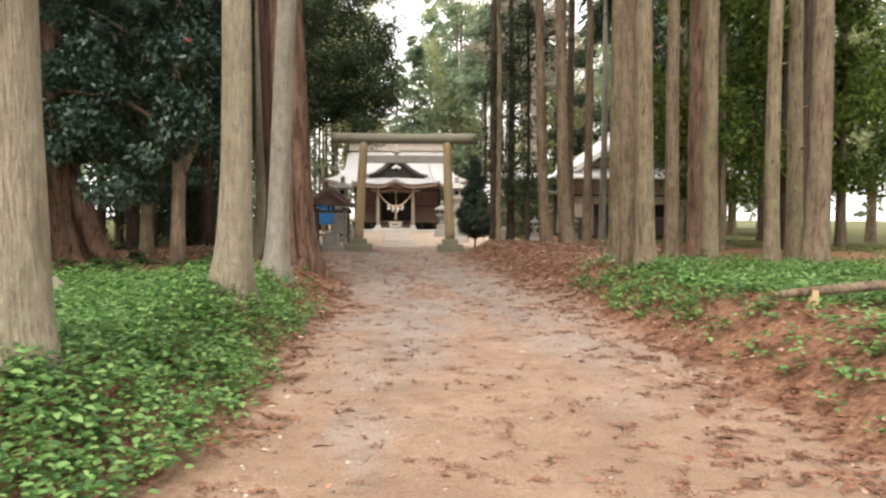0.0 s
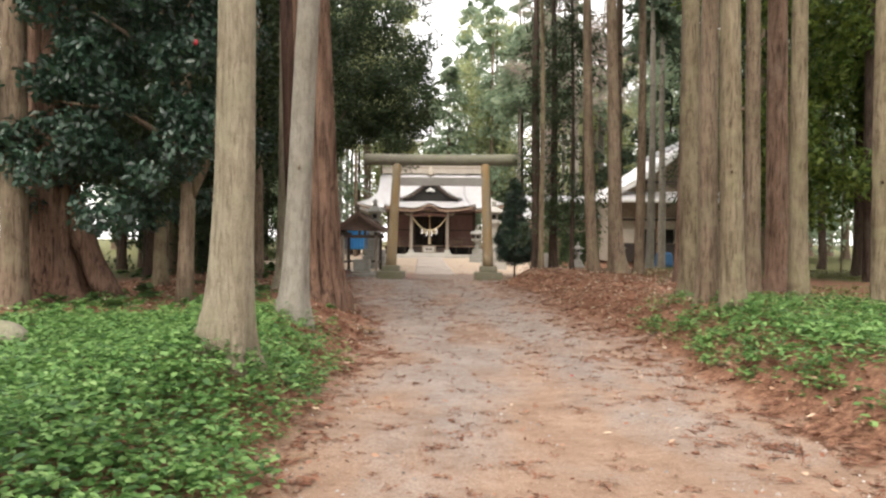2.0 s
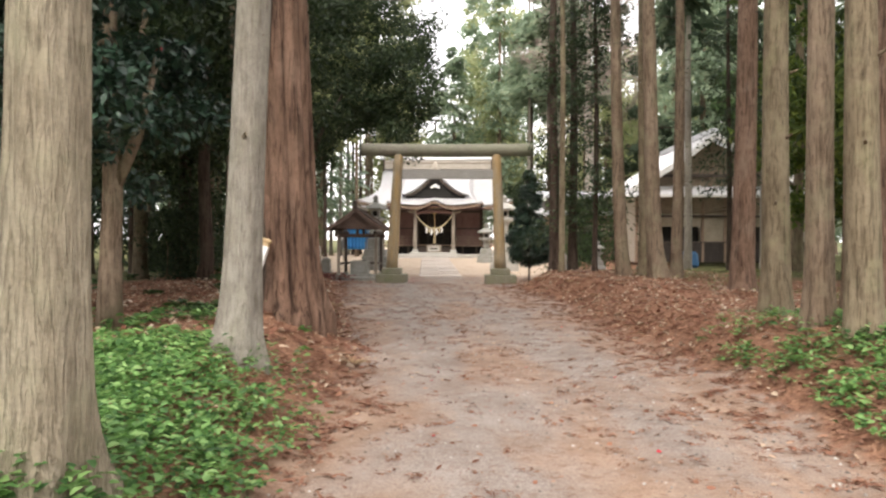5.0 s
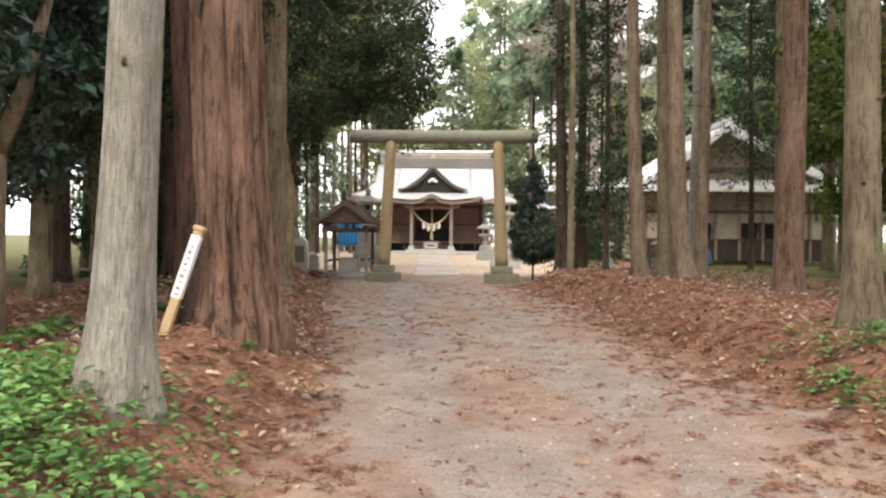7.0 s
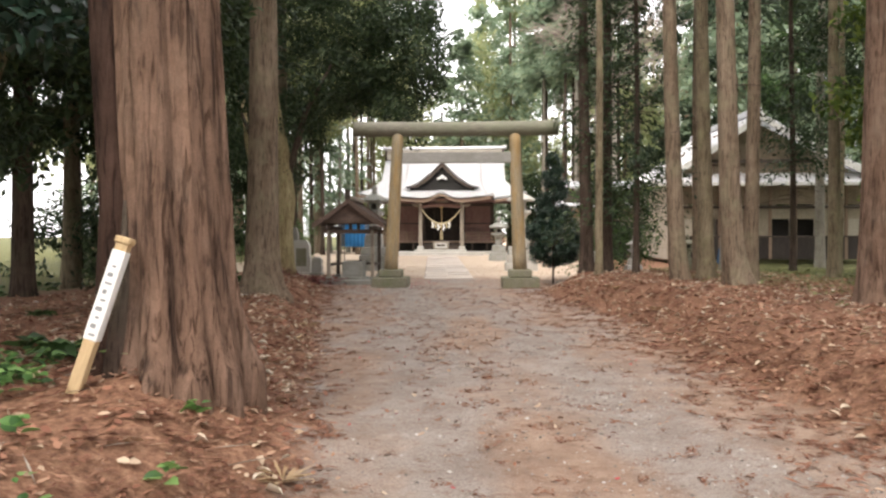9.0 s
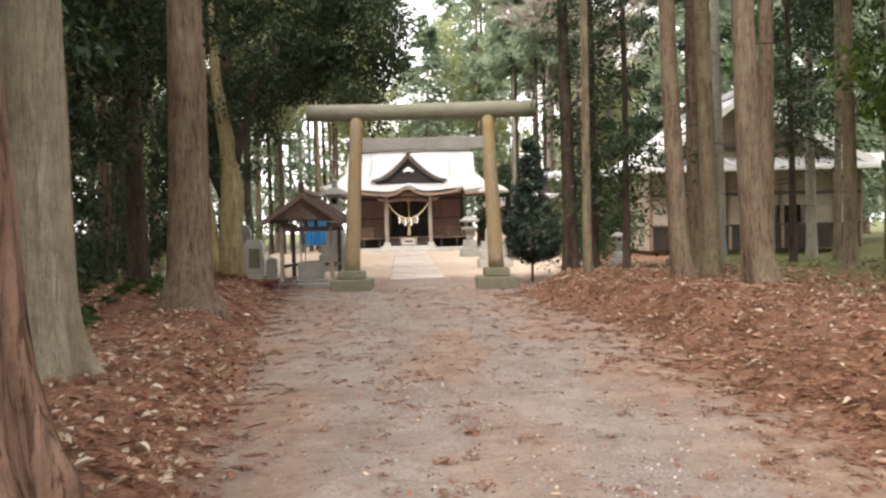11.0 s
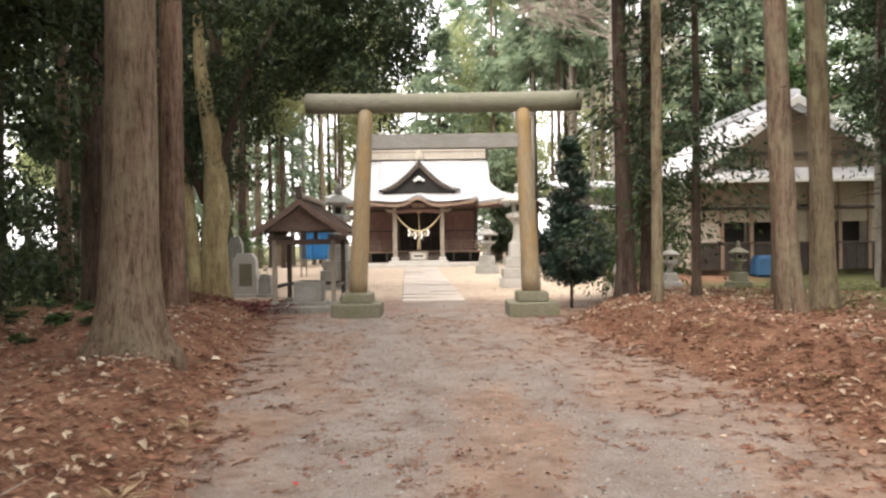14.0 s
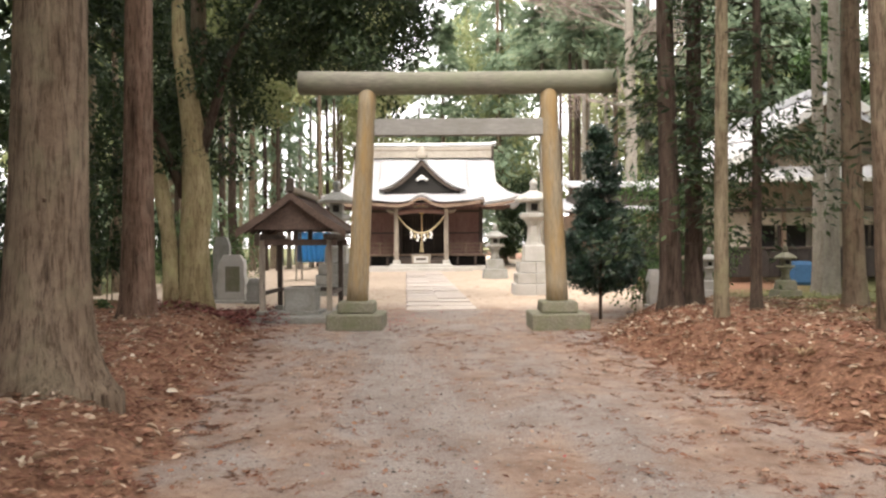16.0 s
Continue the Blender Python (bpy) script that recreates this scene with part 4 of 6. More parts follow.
# ---- purification pavilion ----
def pavilion():
    x0, y0 = -4.62, 34.75
    z = gz(x0, y0) - 0.02
    p = thing("water_pavilion", x0, y0, z, "open dark timber pavilion with a gabled boarded roof", "pavilion")
    part("floor_slab", boxed(0, 0, 0.06, 1.95, 2.2, 0.16, 0.02), "stone", p, "grey concrete floor slab")
    for sx in (-1, 1):
        for sy in (-1, 1):
            part("footing", boxed(sx * 0.72, sy * 0.85, 0.18, 0.22, 0.22, 0.14, 0.02), "stone", p)
            part("post", boxed(sx * 0.72, sy * 0.85, 1.0, 0.11, 0.11, 1.6, 0.01), "wood_grey" if sy < 0 else "wood_dark", p, "weathered square post")
        part("plate", boxed(sx * 0.72, 0, 1.83, 0.13, 2.5, 0.13, 0.01), "wood_dark", p)
        part("low_rail", boxed(sx * 0.72, 0, 0.62, 0.06, 1.6, 0.09, 0.01), "wood_dark", p)
    for sy in (-1, 1):
        part("tie_beam", boxed(0, sy * 0.85, 1.72, 1.75, 0.1, 0.13, 0.01), "wood_roof", p)
        part("king_post", boxed(0, sy * 0.85, 2.17, 0.1, 0.1, 0.78, 0.01), "wood_dark", p)
        part("gable_panel", strip([(-0.8, sy * 1.2, 1.98), (0, sy * 1.2, 1.98), (0.8, sy * 1.2, 1.98)], [(-0.8, sy * 1.2, 2.02), (0, sy * 1.2, 2.6), (0.8, sy * 1.2, 2.02)], 0.03), "wood_roof", p, "brown gable boards")
    part("low_rail", boxed(0, 0.85, 0.62, 1.4, 0.06, 0.09, 0.01), "wood_dark", p)

    def curve(u):
        return 2.74 - 0.92 * u + 0.14 * u * u
    for sx in (-1, 1):
        bm = bmesh.new()
        rows = [[bm.verts.new((sx * 1.1 * u, y, curve(u))) for u in (0, 0.2, 0.4, 0.6, 0.8, 1.0)] for y in (-1.35, 1.35)]
        for i in range(5):
            bm.faces.new((rows[0][i], rows[0][i + 1], rows[1][i + 1], rows[1][i]))
        bmesh.ops.solidify(bm, geom=bm.faces[:], thickness=0.06)
        bmesh.ops.recalc_face_normals(bm, faces=bm.faces[:])
        part("roof_slope", bm, "wood_roof", p, "dark brown sheeted roof slope")
        for sy in (-1, 1):
            us = (0, 0.2, 0.4, 0.6, 0.8, 1.0)
            part("barge_board", strip([(sx * 1.14 * u, sy * 1.4, curve(u) - 0.14) for u in us], [(sx * 1.14 * u, sy * 1.4, curve(u) + 0.03) for u in us], -0.045 * sy), "wood_roof", p, "brown barge board")
        for k in range(5):
            y = -1.0 + 0.5 * k
            part("rafter", tubed([(sx * 0.05, y, 2.62), (sx * 0.5, y, 2.26), (sx * 1.05, y, 1.92)], 0.035, 4), "wood_dark", p)
    part("ridge_cap", boxed(0, 0, 2.8, 0.22, 2.8, 0.14, 0.03), "wood_grey", p, "weathered ridge cap")
    part("ridge_end", boxed(0, -1.4, 2.9, 0.16, 0.1, 0.3, 0.03), "wood_dark", p)
    b = thing("stone_basin", x0 + 0.02, y0 - 0.25, z + 0.14, "grey rough stone water basin under the pavilion", "water basin")
    bm = bmesh.new()
    box(bm, 0, 0, 0.3, 0.7, 0.55, 0.6, 0.03, taper=1.04)
    part("basin", bm, "stone", b)
    part("water_hollow", boxed(0, 0, 0.6, 0.5, 0.36, 0.02), "dark_void", b, "dark water in the hollow")
    part("base_stone", boxed(0, -0.05, 0.03, 0.9, 0.75, 0.1, 0.02), "stone", b)


pavilion()


# ---- blue shelter ----
def blue_shelter():
    x, y = -7.1, 50.0
    z = gz(x, y)
    t = thing("tarp_shelter", x, y, z, "bright blue plastic sheet hung round a small lean-to shelter", "shelter")
    for sx in (-1, 1):
        for sy in (-1, 1):
            part("pole", tubed([(sx * 0.66, sy * 0.6, 0), (sx * 0.66, sy * 0.6, 2.15)], 0.04, 6), "wood_grey", t)
    bm = bmesh.new()
    n = 26
    rows = [[bm.verts.new((-0.42 + 1.1 * i / n, -0.66 + 0.04 * math.sin(i * 1.3) * (1.2 - j / 5), 0.8 + 1.25 * j / 5)) for i in range(n + 1)] for j in range(6)]
    for j in range(5):
        for i in range(n):
            bm.faces.new((rows[j][i], rows[j][i + 1], rows[j + 1][i + 1], rows[j + 1][i]))
    bmesh.ops.solidify(bm, geom=bm.faces[:], thickness=0.01)
    part("front_sheet", bm, "tarp", t, "creased bright blue sheet", True)
    for sx in (-1, 1):
        part("side_sheet", boxed(sx * 0.72, 0, 1.42, 0.012, 1.3, 1.25), "tarp_dark", t, "darker blue side sheet")
    bm = bmesh.new()
    rows = [[bm.verts.new((-0.95 + 1.9 * i / 10, -0.9 + 1.7 * j / 4, 2.12 + 0.1 * j + 0.03 * math.sin(i * 1.1 + j))) for i in range(11)] for j in range(5)]
    for j in range(4):
        for i in range(10):
            bm.faces.new((rows[j][i], rows[j][i + 1], rows[j + 1][i + 1], rows[j + 1][i]))
    bmesh.ops.solidify(bm, geom=bm.faces[:], thickness=0.02)
    part("roof_sheet", bm, "roof_grey", t, "pale bluish roof sheet", True)


blue_shelter()


# ---- house ----
def house():
    x0, y0 = 13.1, 45.0
    z = 0.45
    W, D = 9.2, 9.0
    h = thing("shrine_office", x0, y0, z, "old timber and plaster house with a pale sheet-metal hipped gable roof", "house")
    part("back_wall", boxed(0, D, 1.7, W, 0.15, 3.4), "plaster", h)
    for s in (-1, 1):
        part("side_wall", boxed(s * W / 2, D / 2, 1.7, 0.15, D, 3.4), "plaster", h, "cream plaster side wall")
    part("front_base", boxed(0, 0.0, 0.52, W, 0.15, 1.04), "wood_black", h, "dark boarded lower wall")
    for i in range(26):
        part("skirting_board", boxed(-W / 2 + 0.18 + i * (W - 0.36) / 25, -0.095, 0.52, (W - 0.4) / 25 - 0.012, 0.03, 1.0, 0.004), "wood_black", h)
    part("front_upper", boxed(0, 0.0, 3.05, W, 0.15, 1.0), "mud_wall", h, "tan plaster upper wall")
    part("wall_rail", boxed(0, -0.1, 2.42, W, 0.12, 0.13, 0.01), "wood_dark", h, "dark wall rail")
    # The band and most panels are coloured darker for the front's shade.
    part("wall_band", boxed(0, 0.0, 2.12, W, 0.12, 0.48), "plaster_shaded", h, "cream plaster band over the openings")
    part("window_sill", boxed(0, -0.1, 1.06, W, 0.14, 0.08, 0.01), "wood_dark", h, "near-black plate for the window shade sill")
    bays = 8
    bw = W / bays
    for i in range(bays + 1):
        part("wall_post", boxed(-W / 2 + bw * i, -0.06, 1.75, 0.13, 0.17, 3.5, 0.01), "wood_brown", h, "brown square wall post")
    for i in range(bays):
        x = -W / 2 + bw * (i + 0.5)
        if i in (1, 2, 4, 5):
            # Shade within the window is put into a near-black sheet.
            part("window", boxed(x, 0.55, 1.48, bw - 0.12, 0.04, 0.95), "dark_void", h, "near-black sheet for the shade in the open window")
            if i in (1, 4):
                part("window_bar", boxed(x + bw / 2 - 0.12, 0.02, 1.48, 0.05, 0.06, 0.78), "wood_dark", h)
        else:
            part("wall_panel", boxed(x, 0.0, 1.48, bw - 0.12, 0.1, 0.78), "plaster" if i in (0, 7) else "plaster_shaded", h, "off-white plaster panel" if i in (0, 7) else "cream plaster panel")
    EXX, EYF, EYB, EZ = W / 2 + 0.95, -1.25, D + 1.1, 3.5
    RX, RZ = -0.75, 6.7

    def slope(name, a, b, c, d, mat="roof", nu=8, nv=5, sag=0.2, label="bright sheet-metal roof slope"):
        """A sagging roof sheet between an eave a-b and a ridge d-c, with standing seams."""
        a, b, c, d = (Vector(p) for p in (a, b, c, d))

        def at(u, v):
            p = a.lerp(b, u).lerp(d.lerp(c, u), v)
            p.z -= sag * math.sin(math.pi * v)
            return p
        bm = bmesh.new()
        rows_ = [[bm.verts.new(at(i / nu, j / nv)) for i in range(nu + 1)] for j in range(nv + 1)]
        for j in range(nv):
            for i in range(nu):
                bm.faces.new((rows_[j][i], rows_[j][i + 1], rows_[j + 1][i + 1], rows_[j + 1][i]))
        bmesh.ops.solidify(bm, geom=bm.faces[:], thickness=0.12)
        bmesh.ops.recalc_face_normals(bm, faces=bm.faces[:])
        sheet = part(name, bm, mat, h, label, True)
        seams = max(6, int((b - a).length / 0.7))
        for k in range(seams + 1):
            part("seam", tubed([at(k / seams, j / nv) + Vector((0, 0, 0.03)) for j in range(nv + 1)], 0.03, 4), mat, sheet)
    # pent roof over the front wall, then the two main slopes
    # Their white is sky reflection put into the sheet's colour.
    slope("pent_roof", (-EXX, EYF, EZ), (EXX + 0.2, EYF, EZ), (EXX + 0.2, 0.25, EZ + 0.62), (-EXX, 0.25, EZ + 0.62), sag=0.04, label="bright sheet-metal pent roof along the front")
    slope("side_roof", (-EXX, EYB, EZ + 0.1), (-EXX, -0.75, EZ + 0.1), (RX, -0.75, RZ), (RX, EYB, RZ))
    slope("side_roof", (EXX - 0.7, -0.75, EZ + 0.3), (EXX - 0.7, EYB, EZ + 0.3), (RX, EYB, RZ), (RX, -0.75, RZ))
    gx = (-4.4, RX, 4.4)
    part("gable_wall", strip([(x, 0.02, 3.3) for x in gx], [(-4.4, 0.02, 3.9), (RX, 0.02, RZ - 0.3), (4.4, 0.02, 3.75)], 0.12), "mud_wall", h, "tan plaster gable wall")
    part("gable_beam", boxed(RX, -0.13, 4.55, 5.2, 0.12, 0.16, 0.01), "wood_dark", h, "dark gable beam")
    for x in (-2.6, RX, 1.1):
        top = RZ - 0.5 - abs(x - RX) * 0.68
        part("gable_post", boxed(x, -0.1, (4.0 + top) / 2, 0.15, 0.08, top - 4.0, 0.01), "wood_brown", h)
    for x1, z1 in ((-EXX, EZ + 0.1), (EXX - 0.7, EZ + 0.3)):
        pts = []
        for j in range(6):
            v = j / 5
            pts.append((x1 + (RX - x1) * v, -0.8, z1 + (RZ - z1) * v - 0.2 * math.sin(math.pi * v)))
        part("barge_board", strip([(x, y, z - 0.3) for x, y, z in pts], [(x, y, z - 0.02) for x, y, z in pts], 0.07), "white_paint", h, "pale barge board")
    part("ridge_cap", boxed(RX, D / 2, RZ + 0.12, 0.4, D + 1.2, 0.3, 0.05), "roof_grey", h, "grey ridge cap")
    part("eave_edge", boxed(0.1, EYF + 0.0, EZ - 0.08, 2 * EXX, 0.08, 0.15, 0.02), "white_paint", h, "white eave board")
    for i in range(24):
        part("rafter", boxed(-EXX + 0.4 + i * (2 * EXX - 0.8) / 23, -0.6, EZ - 0.02, 0.07, 1.2, 0.09), "wood_brown", h)
    # lean-to wing
    wing = thing("house_wing", 6.2, 50.0, gz(6.2, 50.0) - 0.1, "low timber wing with a pale sheet roof beside the house", "house")
    part("wall", boxed(0, 2.0, 1.4, 4.0, 4.0, 2.8, 0.02), "wood_brown", wing, "brown boarded wall")
    part("wall_band", boxed(0, -0.02, 2.0, 3.9, 0.05, 0.6), "plaster", wing, "cream plaster band")
    # The doorway's shade is a near-black plate on the wall.
    part("door", boxed(0.6, -0.03, 1.0, 1.6, 0.06, 1.8), "dark_void", wing, "near-black plate for the shade in the doorway")
    for s, nm in ((0, "roof"), (1, "upper_roof")):
        bm = boxed(0, 2.0 - 0.2 * s, 0, 5.2 - 0.8 * s, 5.4 - 2.0 * s, 0.12, 0.02)
        bmesh.ops.transform(bm, matrix=pose(0, 0, 3.0 + 0.95 * s, 8), verts=bm.verts)
        part(nm, bm, "roof_grey", wing, "pale sheet-metal roof")
    part("clerestory", boxed(0, 2.0, 3.35, 3.8, 3.0, 0.8), "wood_dark", wing)
    tp = thing("blue_tarp_bundle", 11.0, 44.2, gz(11.0, 44.2), "dull blue tarpaulin draped over a stack by the wall", "tarpaulin")
    bm = boxed(0, 0, 0.42, 0.95, 0.8, 0.84, 0.12, taper=0.85)
    part("cover", bm, "tarp_dark", tp)


house()


# ---- leaning sign post ----
def sign_post():
    base, top = Vector((-3.2, 14.55, gz(-3.2, 14.55) - 0.05)), Vector((-2.9, 14.68, 1.54))
    d = top - base
    L = d.length
    q = d.to_track_quat("Z", "Y").to_matrix().to_4x4()
    t = new("sign_post")
    t.matrix_world = Matrix.Translation(base) @ pose(0, 0, 0, 0, 0, 0) @ q
    face = q.inverted() @ Vector((0, -1, 0))
    yaw = math.degrees(math.atan2(face.y, face.x)) + 90
    t.matrix_world = t.matrix_world @ pose(0, 0, 0, 0, 0, yaw)
    tagged(t, "white-painted wooden marker post leaning against the big cedar", "sign post")
    part("stake", boxed(0, 0, L / 2, 0.085, 0.07, L, 0.006), "wood_tan", t, "bare tan wood")
    part("white_face", boxed(0, 0, 0.4 + (L - 0.46) / 2, 0.095, 0.08, L - 0.46, 0.006), "white_paint", t, "white painted upper part")
    part("cap", boxed(0, 0, L + 0.01, 0.11, 0.1, 0.05, 0.012), "wood_tan", t, "brown top")
    for i in range(9):
        part("lettering_bar", boxed(0.008 * (-1) ** i * 0.5, -0.043, L - 0.17 - i * 0.058, 0.026 + 0.01 * (i % 3), 0.003, 0.016 + 0.012 * (i % 2)), "ink", t, "unreadable black lettering")


sign_post()


# ---- trees ----
def trunk_mesh(name, r, h, mat, seed, seg=22, rings=26, flare=0.5, lobes=5, ridge=0.03, lean=(0, 0), wave=0.03, furrow=0.0, kick=0.0):
    rr = random.Random(seed)
    ph = [rr.random() * 6.28 for _ in range(8)]
    zs = [-0.45, 0.0, 0.06, 0.14, 0.24, 0.36, 0.5, 0.7, 0.95, 1.25] + list(np.linspace(1.6, h, rings - 9))
    low = lambda v: max(v, 0.0)
    verts = []
    for z in zs:
        taper = 1 - 0.62 * (z / h)
        k = taper * (1 + flare * math.exp(-low(z) / 0.34) + 0.15 * flare * math.exp(-low(z) / 1.2))
        ox = lean[0] * z + wave * (math.sin(z * 0.45 + ph[0]) - math.sin(ph[0])) + kick * math.exp(-low(z) / 0.45)
        oy = lean[1] * z + wave * (math.sin(z * 0.4 + ph[1]) - math.sin(ph[1]))
        for i in range(seg):
            a = 2 * math.pi * i / seg
            root = 0.3 * flare * math.exp(-low(z) / 0.25) * math.cos(lobes * a + ph[2])
            rid = ridge * (math.sin(7 * a + ph[3] + 0.25 * z) + 0.7 * math.sin(11 * a + ph[4] - 0.2 * z) + 0.5 * math.sin(3 * a + ph[5] + 0.5 * z) + 0.5 * math.sin(5 * z + 3 * a + ph[6]))
            fur = furrow * (abs(math.sin(8.5 * a + ph[6] + 0.35 * math.sin(1.3 * z))) ** 0.5 + 0.7 * abs(math.sin(13 * a + ph[7] + 0.5 * math.sin(0.9 * z + 2))) ** 0.5 - 1.2)
            rad = r * k * (1 + root + rid + fur)
            verts.append((ox + rad * math.cos(a), oy + rad * math.sin(a), z))
    n = len(zs)
    faces = [(j * seg + i, j * seg + (i + 1) % seg, (j + 1) * seg + (i + 1) % seg, (j + 1) * seg + i) for j in range(n - 1) for i in range(seg)]
    faces.append(tuple((n - 1) * seg + i for i in range(seg)))
    return mesh_from(name, verts, faces, mat, smooth=True)


def unit(n, rs):
    v = rs.normal(size=(n, 3))
    return v / np.linalg.norm(v, axis=1, keepdims=True)


def conifer_crown(name, z0, z1, radius, n, mat, seed, size=0.45, droop=0.45, shape=0.8, tiers=None):
    """Sprays along drooping boughs that stand round the stem."""
    rs = np.random.RandomState(seed)
    boughs = tiers or max(12, n // 60)
    bz = z0 + (z1 - z0) * rs.rand(boughs) ** 1.1
    u = (bz - z0) / (z1 - z0)
    br = radius * ((1 - u) ** shape * (0.75 + 0.5 * rs.rand(boughs)) + 0.06)
    ba = rs.rand(boughs) * 6.283
    per = n // boughs
    s = rs.rand(boughs, per) ** 0.7
    rad = s * br[:, None]
    spread = 0.16 * rad + 0.08
    ang = ba[:, None]
    px = np.cos(ang) * rad + rs.normal(size=rad.shape) * spread
    py = np.sin(ang) * rad + rs.normal(size=rad.shape) * spread
    pz = bz[:, None] - droop * rad * (0.4 + 0.6 * s) + rs.normal(size=rad.shape) * spread * 0.7
    c = np.stack([px, py, pz], -1).reshape(-1, 3)
    out = np.stack([np.cos(ang) + 0 * rad, np.sin(ang) + 0 * rad, -0.5 + 0 * rad], -1).reshape(-1, 3)
    axis = out + rs.normal(size=c.shape) * 0.55
    nrm = rs.normal(size=c.shape) * 0.8 + np.array([0, 0, 1.0])
    L = size * (0.6 + 0.8 * rs.rand(len(c)))
    return leaf_mesh(name, c, axis, nrm, L, L * 0.34, mat, 0.15)


def clump_crown(name, centres, radii, n, mat, seed, size=0.11, flat=0.7, ratio=0.5):
    """Leaves gathered in clumps round given centres."""
    rs = np.random.RandomState(seed)
    centres, radii = np.array(centres, float), np.array(radii, float)
    w = radii ** 2 / np.sum(radii ** 2)
    pick = rs.choice(len(centres), n, p=w)
    d = unit(n, rs)
    rad = radii[pick][:, None] * (rs.rand(n, 1) ** 0.45)
    c = centres[pick] + d * rad * np.array([1, 1, flat])
    nrm = d * 0.6 + rs.normal(size=(n, 3)) * 0.5 + np.array([0, 0, 0.8])
    axis = rs.normal(size=(n, 3)) + d * 0.6 + np.array([0, 0, -0.3])
    L = size * (0.6 + 0.8 * rs.rand(n))
    return leaf_mesh(name, c, axis, nrm, L, L * ratio, mat, 0.2)


CROWN_HIGH = [conifer_crown("crown", 11.0, 19, 1.9, 900, M["leaf_cedar"], 100 + i, 0.6) for i in range(3)]
CROWN_MID = [conifer_crown("crown", 4.5, 16, 2.2, 5200, M["leaf_cedar"], 120 + i, 0.42) for i in range(3)]


def tree(x, y, r, mat, seed, label, h=19.0, crown=None, flare=0.5, ridge=0.03, lean=(0, 0), seg=22, name="cedar_tree", category="tree", group="", lobes=5, wave=0.03, furrow=0.0, kick=0.0):
    z = gz(x, y) - 0.06
    t = thing(name, x, y, z, label, category, group)
    ob = new("trunk", trunk_mesh("trunk", r, h, M[mat], seed, seg, 26, flare, lobes, ridge, lean, wave, furrow, kick))
    ob.parent = t
    if crown is not None:
        c = new("crown", crown)
        c.parent = t
        c.matrix_basis = pose(lean[0] * 8, lean[1] * 8, 0, 0, 0, seed * 47 % 360)
    return t


def stub(t, r, z, a, n=1):
    """A short dead branch stub."""
    bm = bmesh.new()
    d = Vector((math.cos(a), math.sin(a), 0.25))
    p = Vector((math.cos(a) * r * 0.8, math.sin(a) * r * 0.8, z))
    tube(bm, [p, p + d * 0.06, p + d * 0.11 + Vector((0, 0, 0.01))], [0.026, 0.018, 0.01], 6)
    return part("branch_stub", bm, "bark_brown", t)


def dead_twigs(t, r, seed, n=26, lo=1.8, hi=9.0, reach=0.6):
    """Thin dead side twigs that stick out of a conifer's stem."""
    k = random.Random(seed)
    bm = bmesh.new()
    for i in range(n):
        z, a, L = k.uniform(lo, hi), k.uniform(0, 6.283), reach * k.uniform(0.35, 1.2)
        d = Vector((math.cos(a), math.sin(a), 0))
        p = d * r * 0.75 + Vector((0, 0, z))
        tube(bm, [p, p + d * L * 0.55 + Vector((0, 0, -0.03)), p + d * L + Vector((k.uniform(-0.1, 0.1), k.uniform(-0.1, 0.1), -0.16 * L))], [0.014, 0.009, 0.004], 4, False)
    return tagged(part("twig_spray", bm, "bark_dark", t), "thin dead side twigs", kind="stuff")


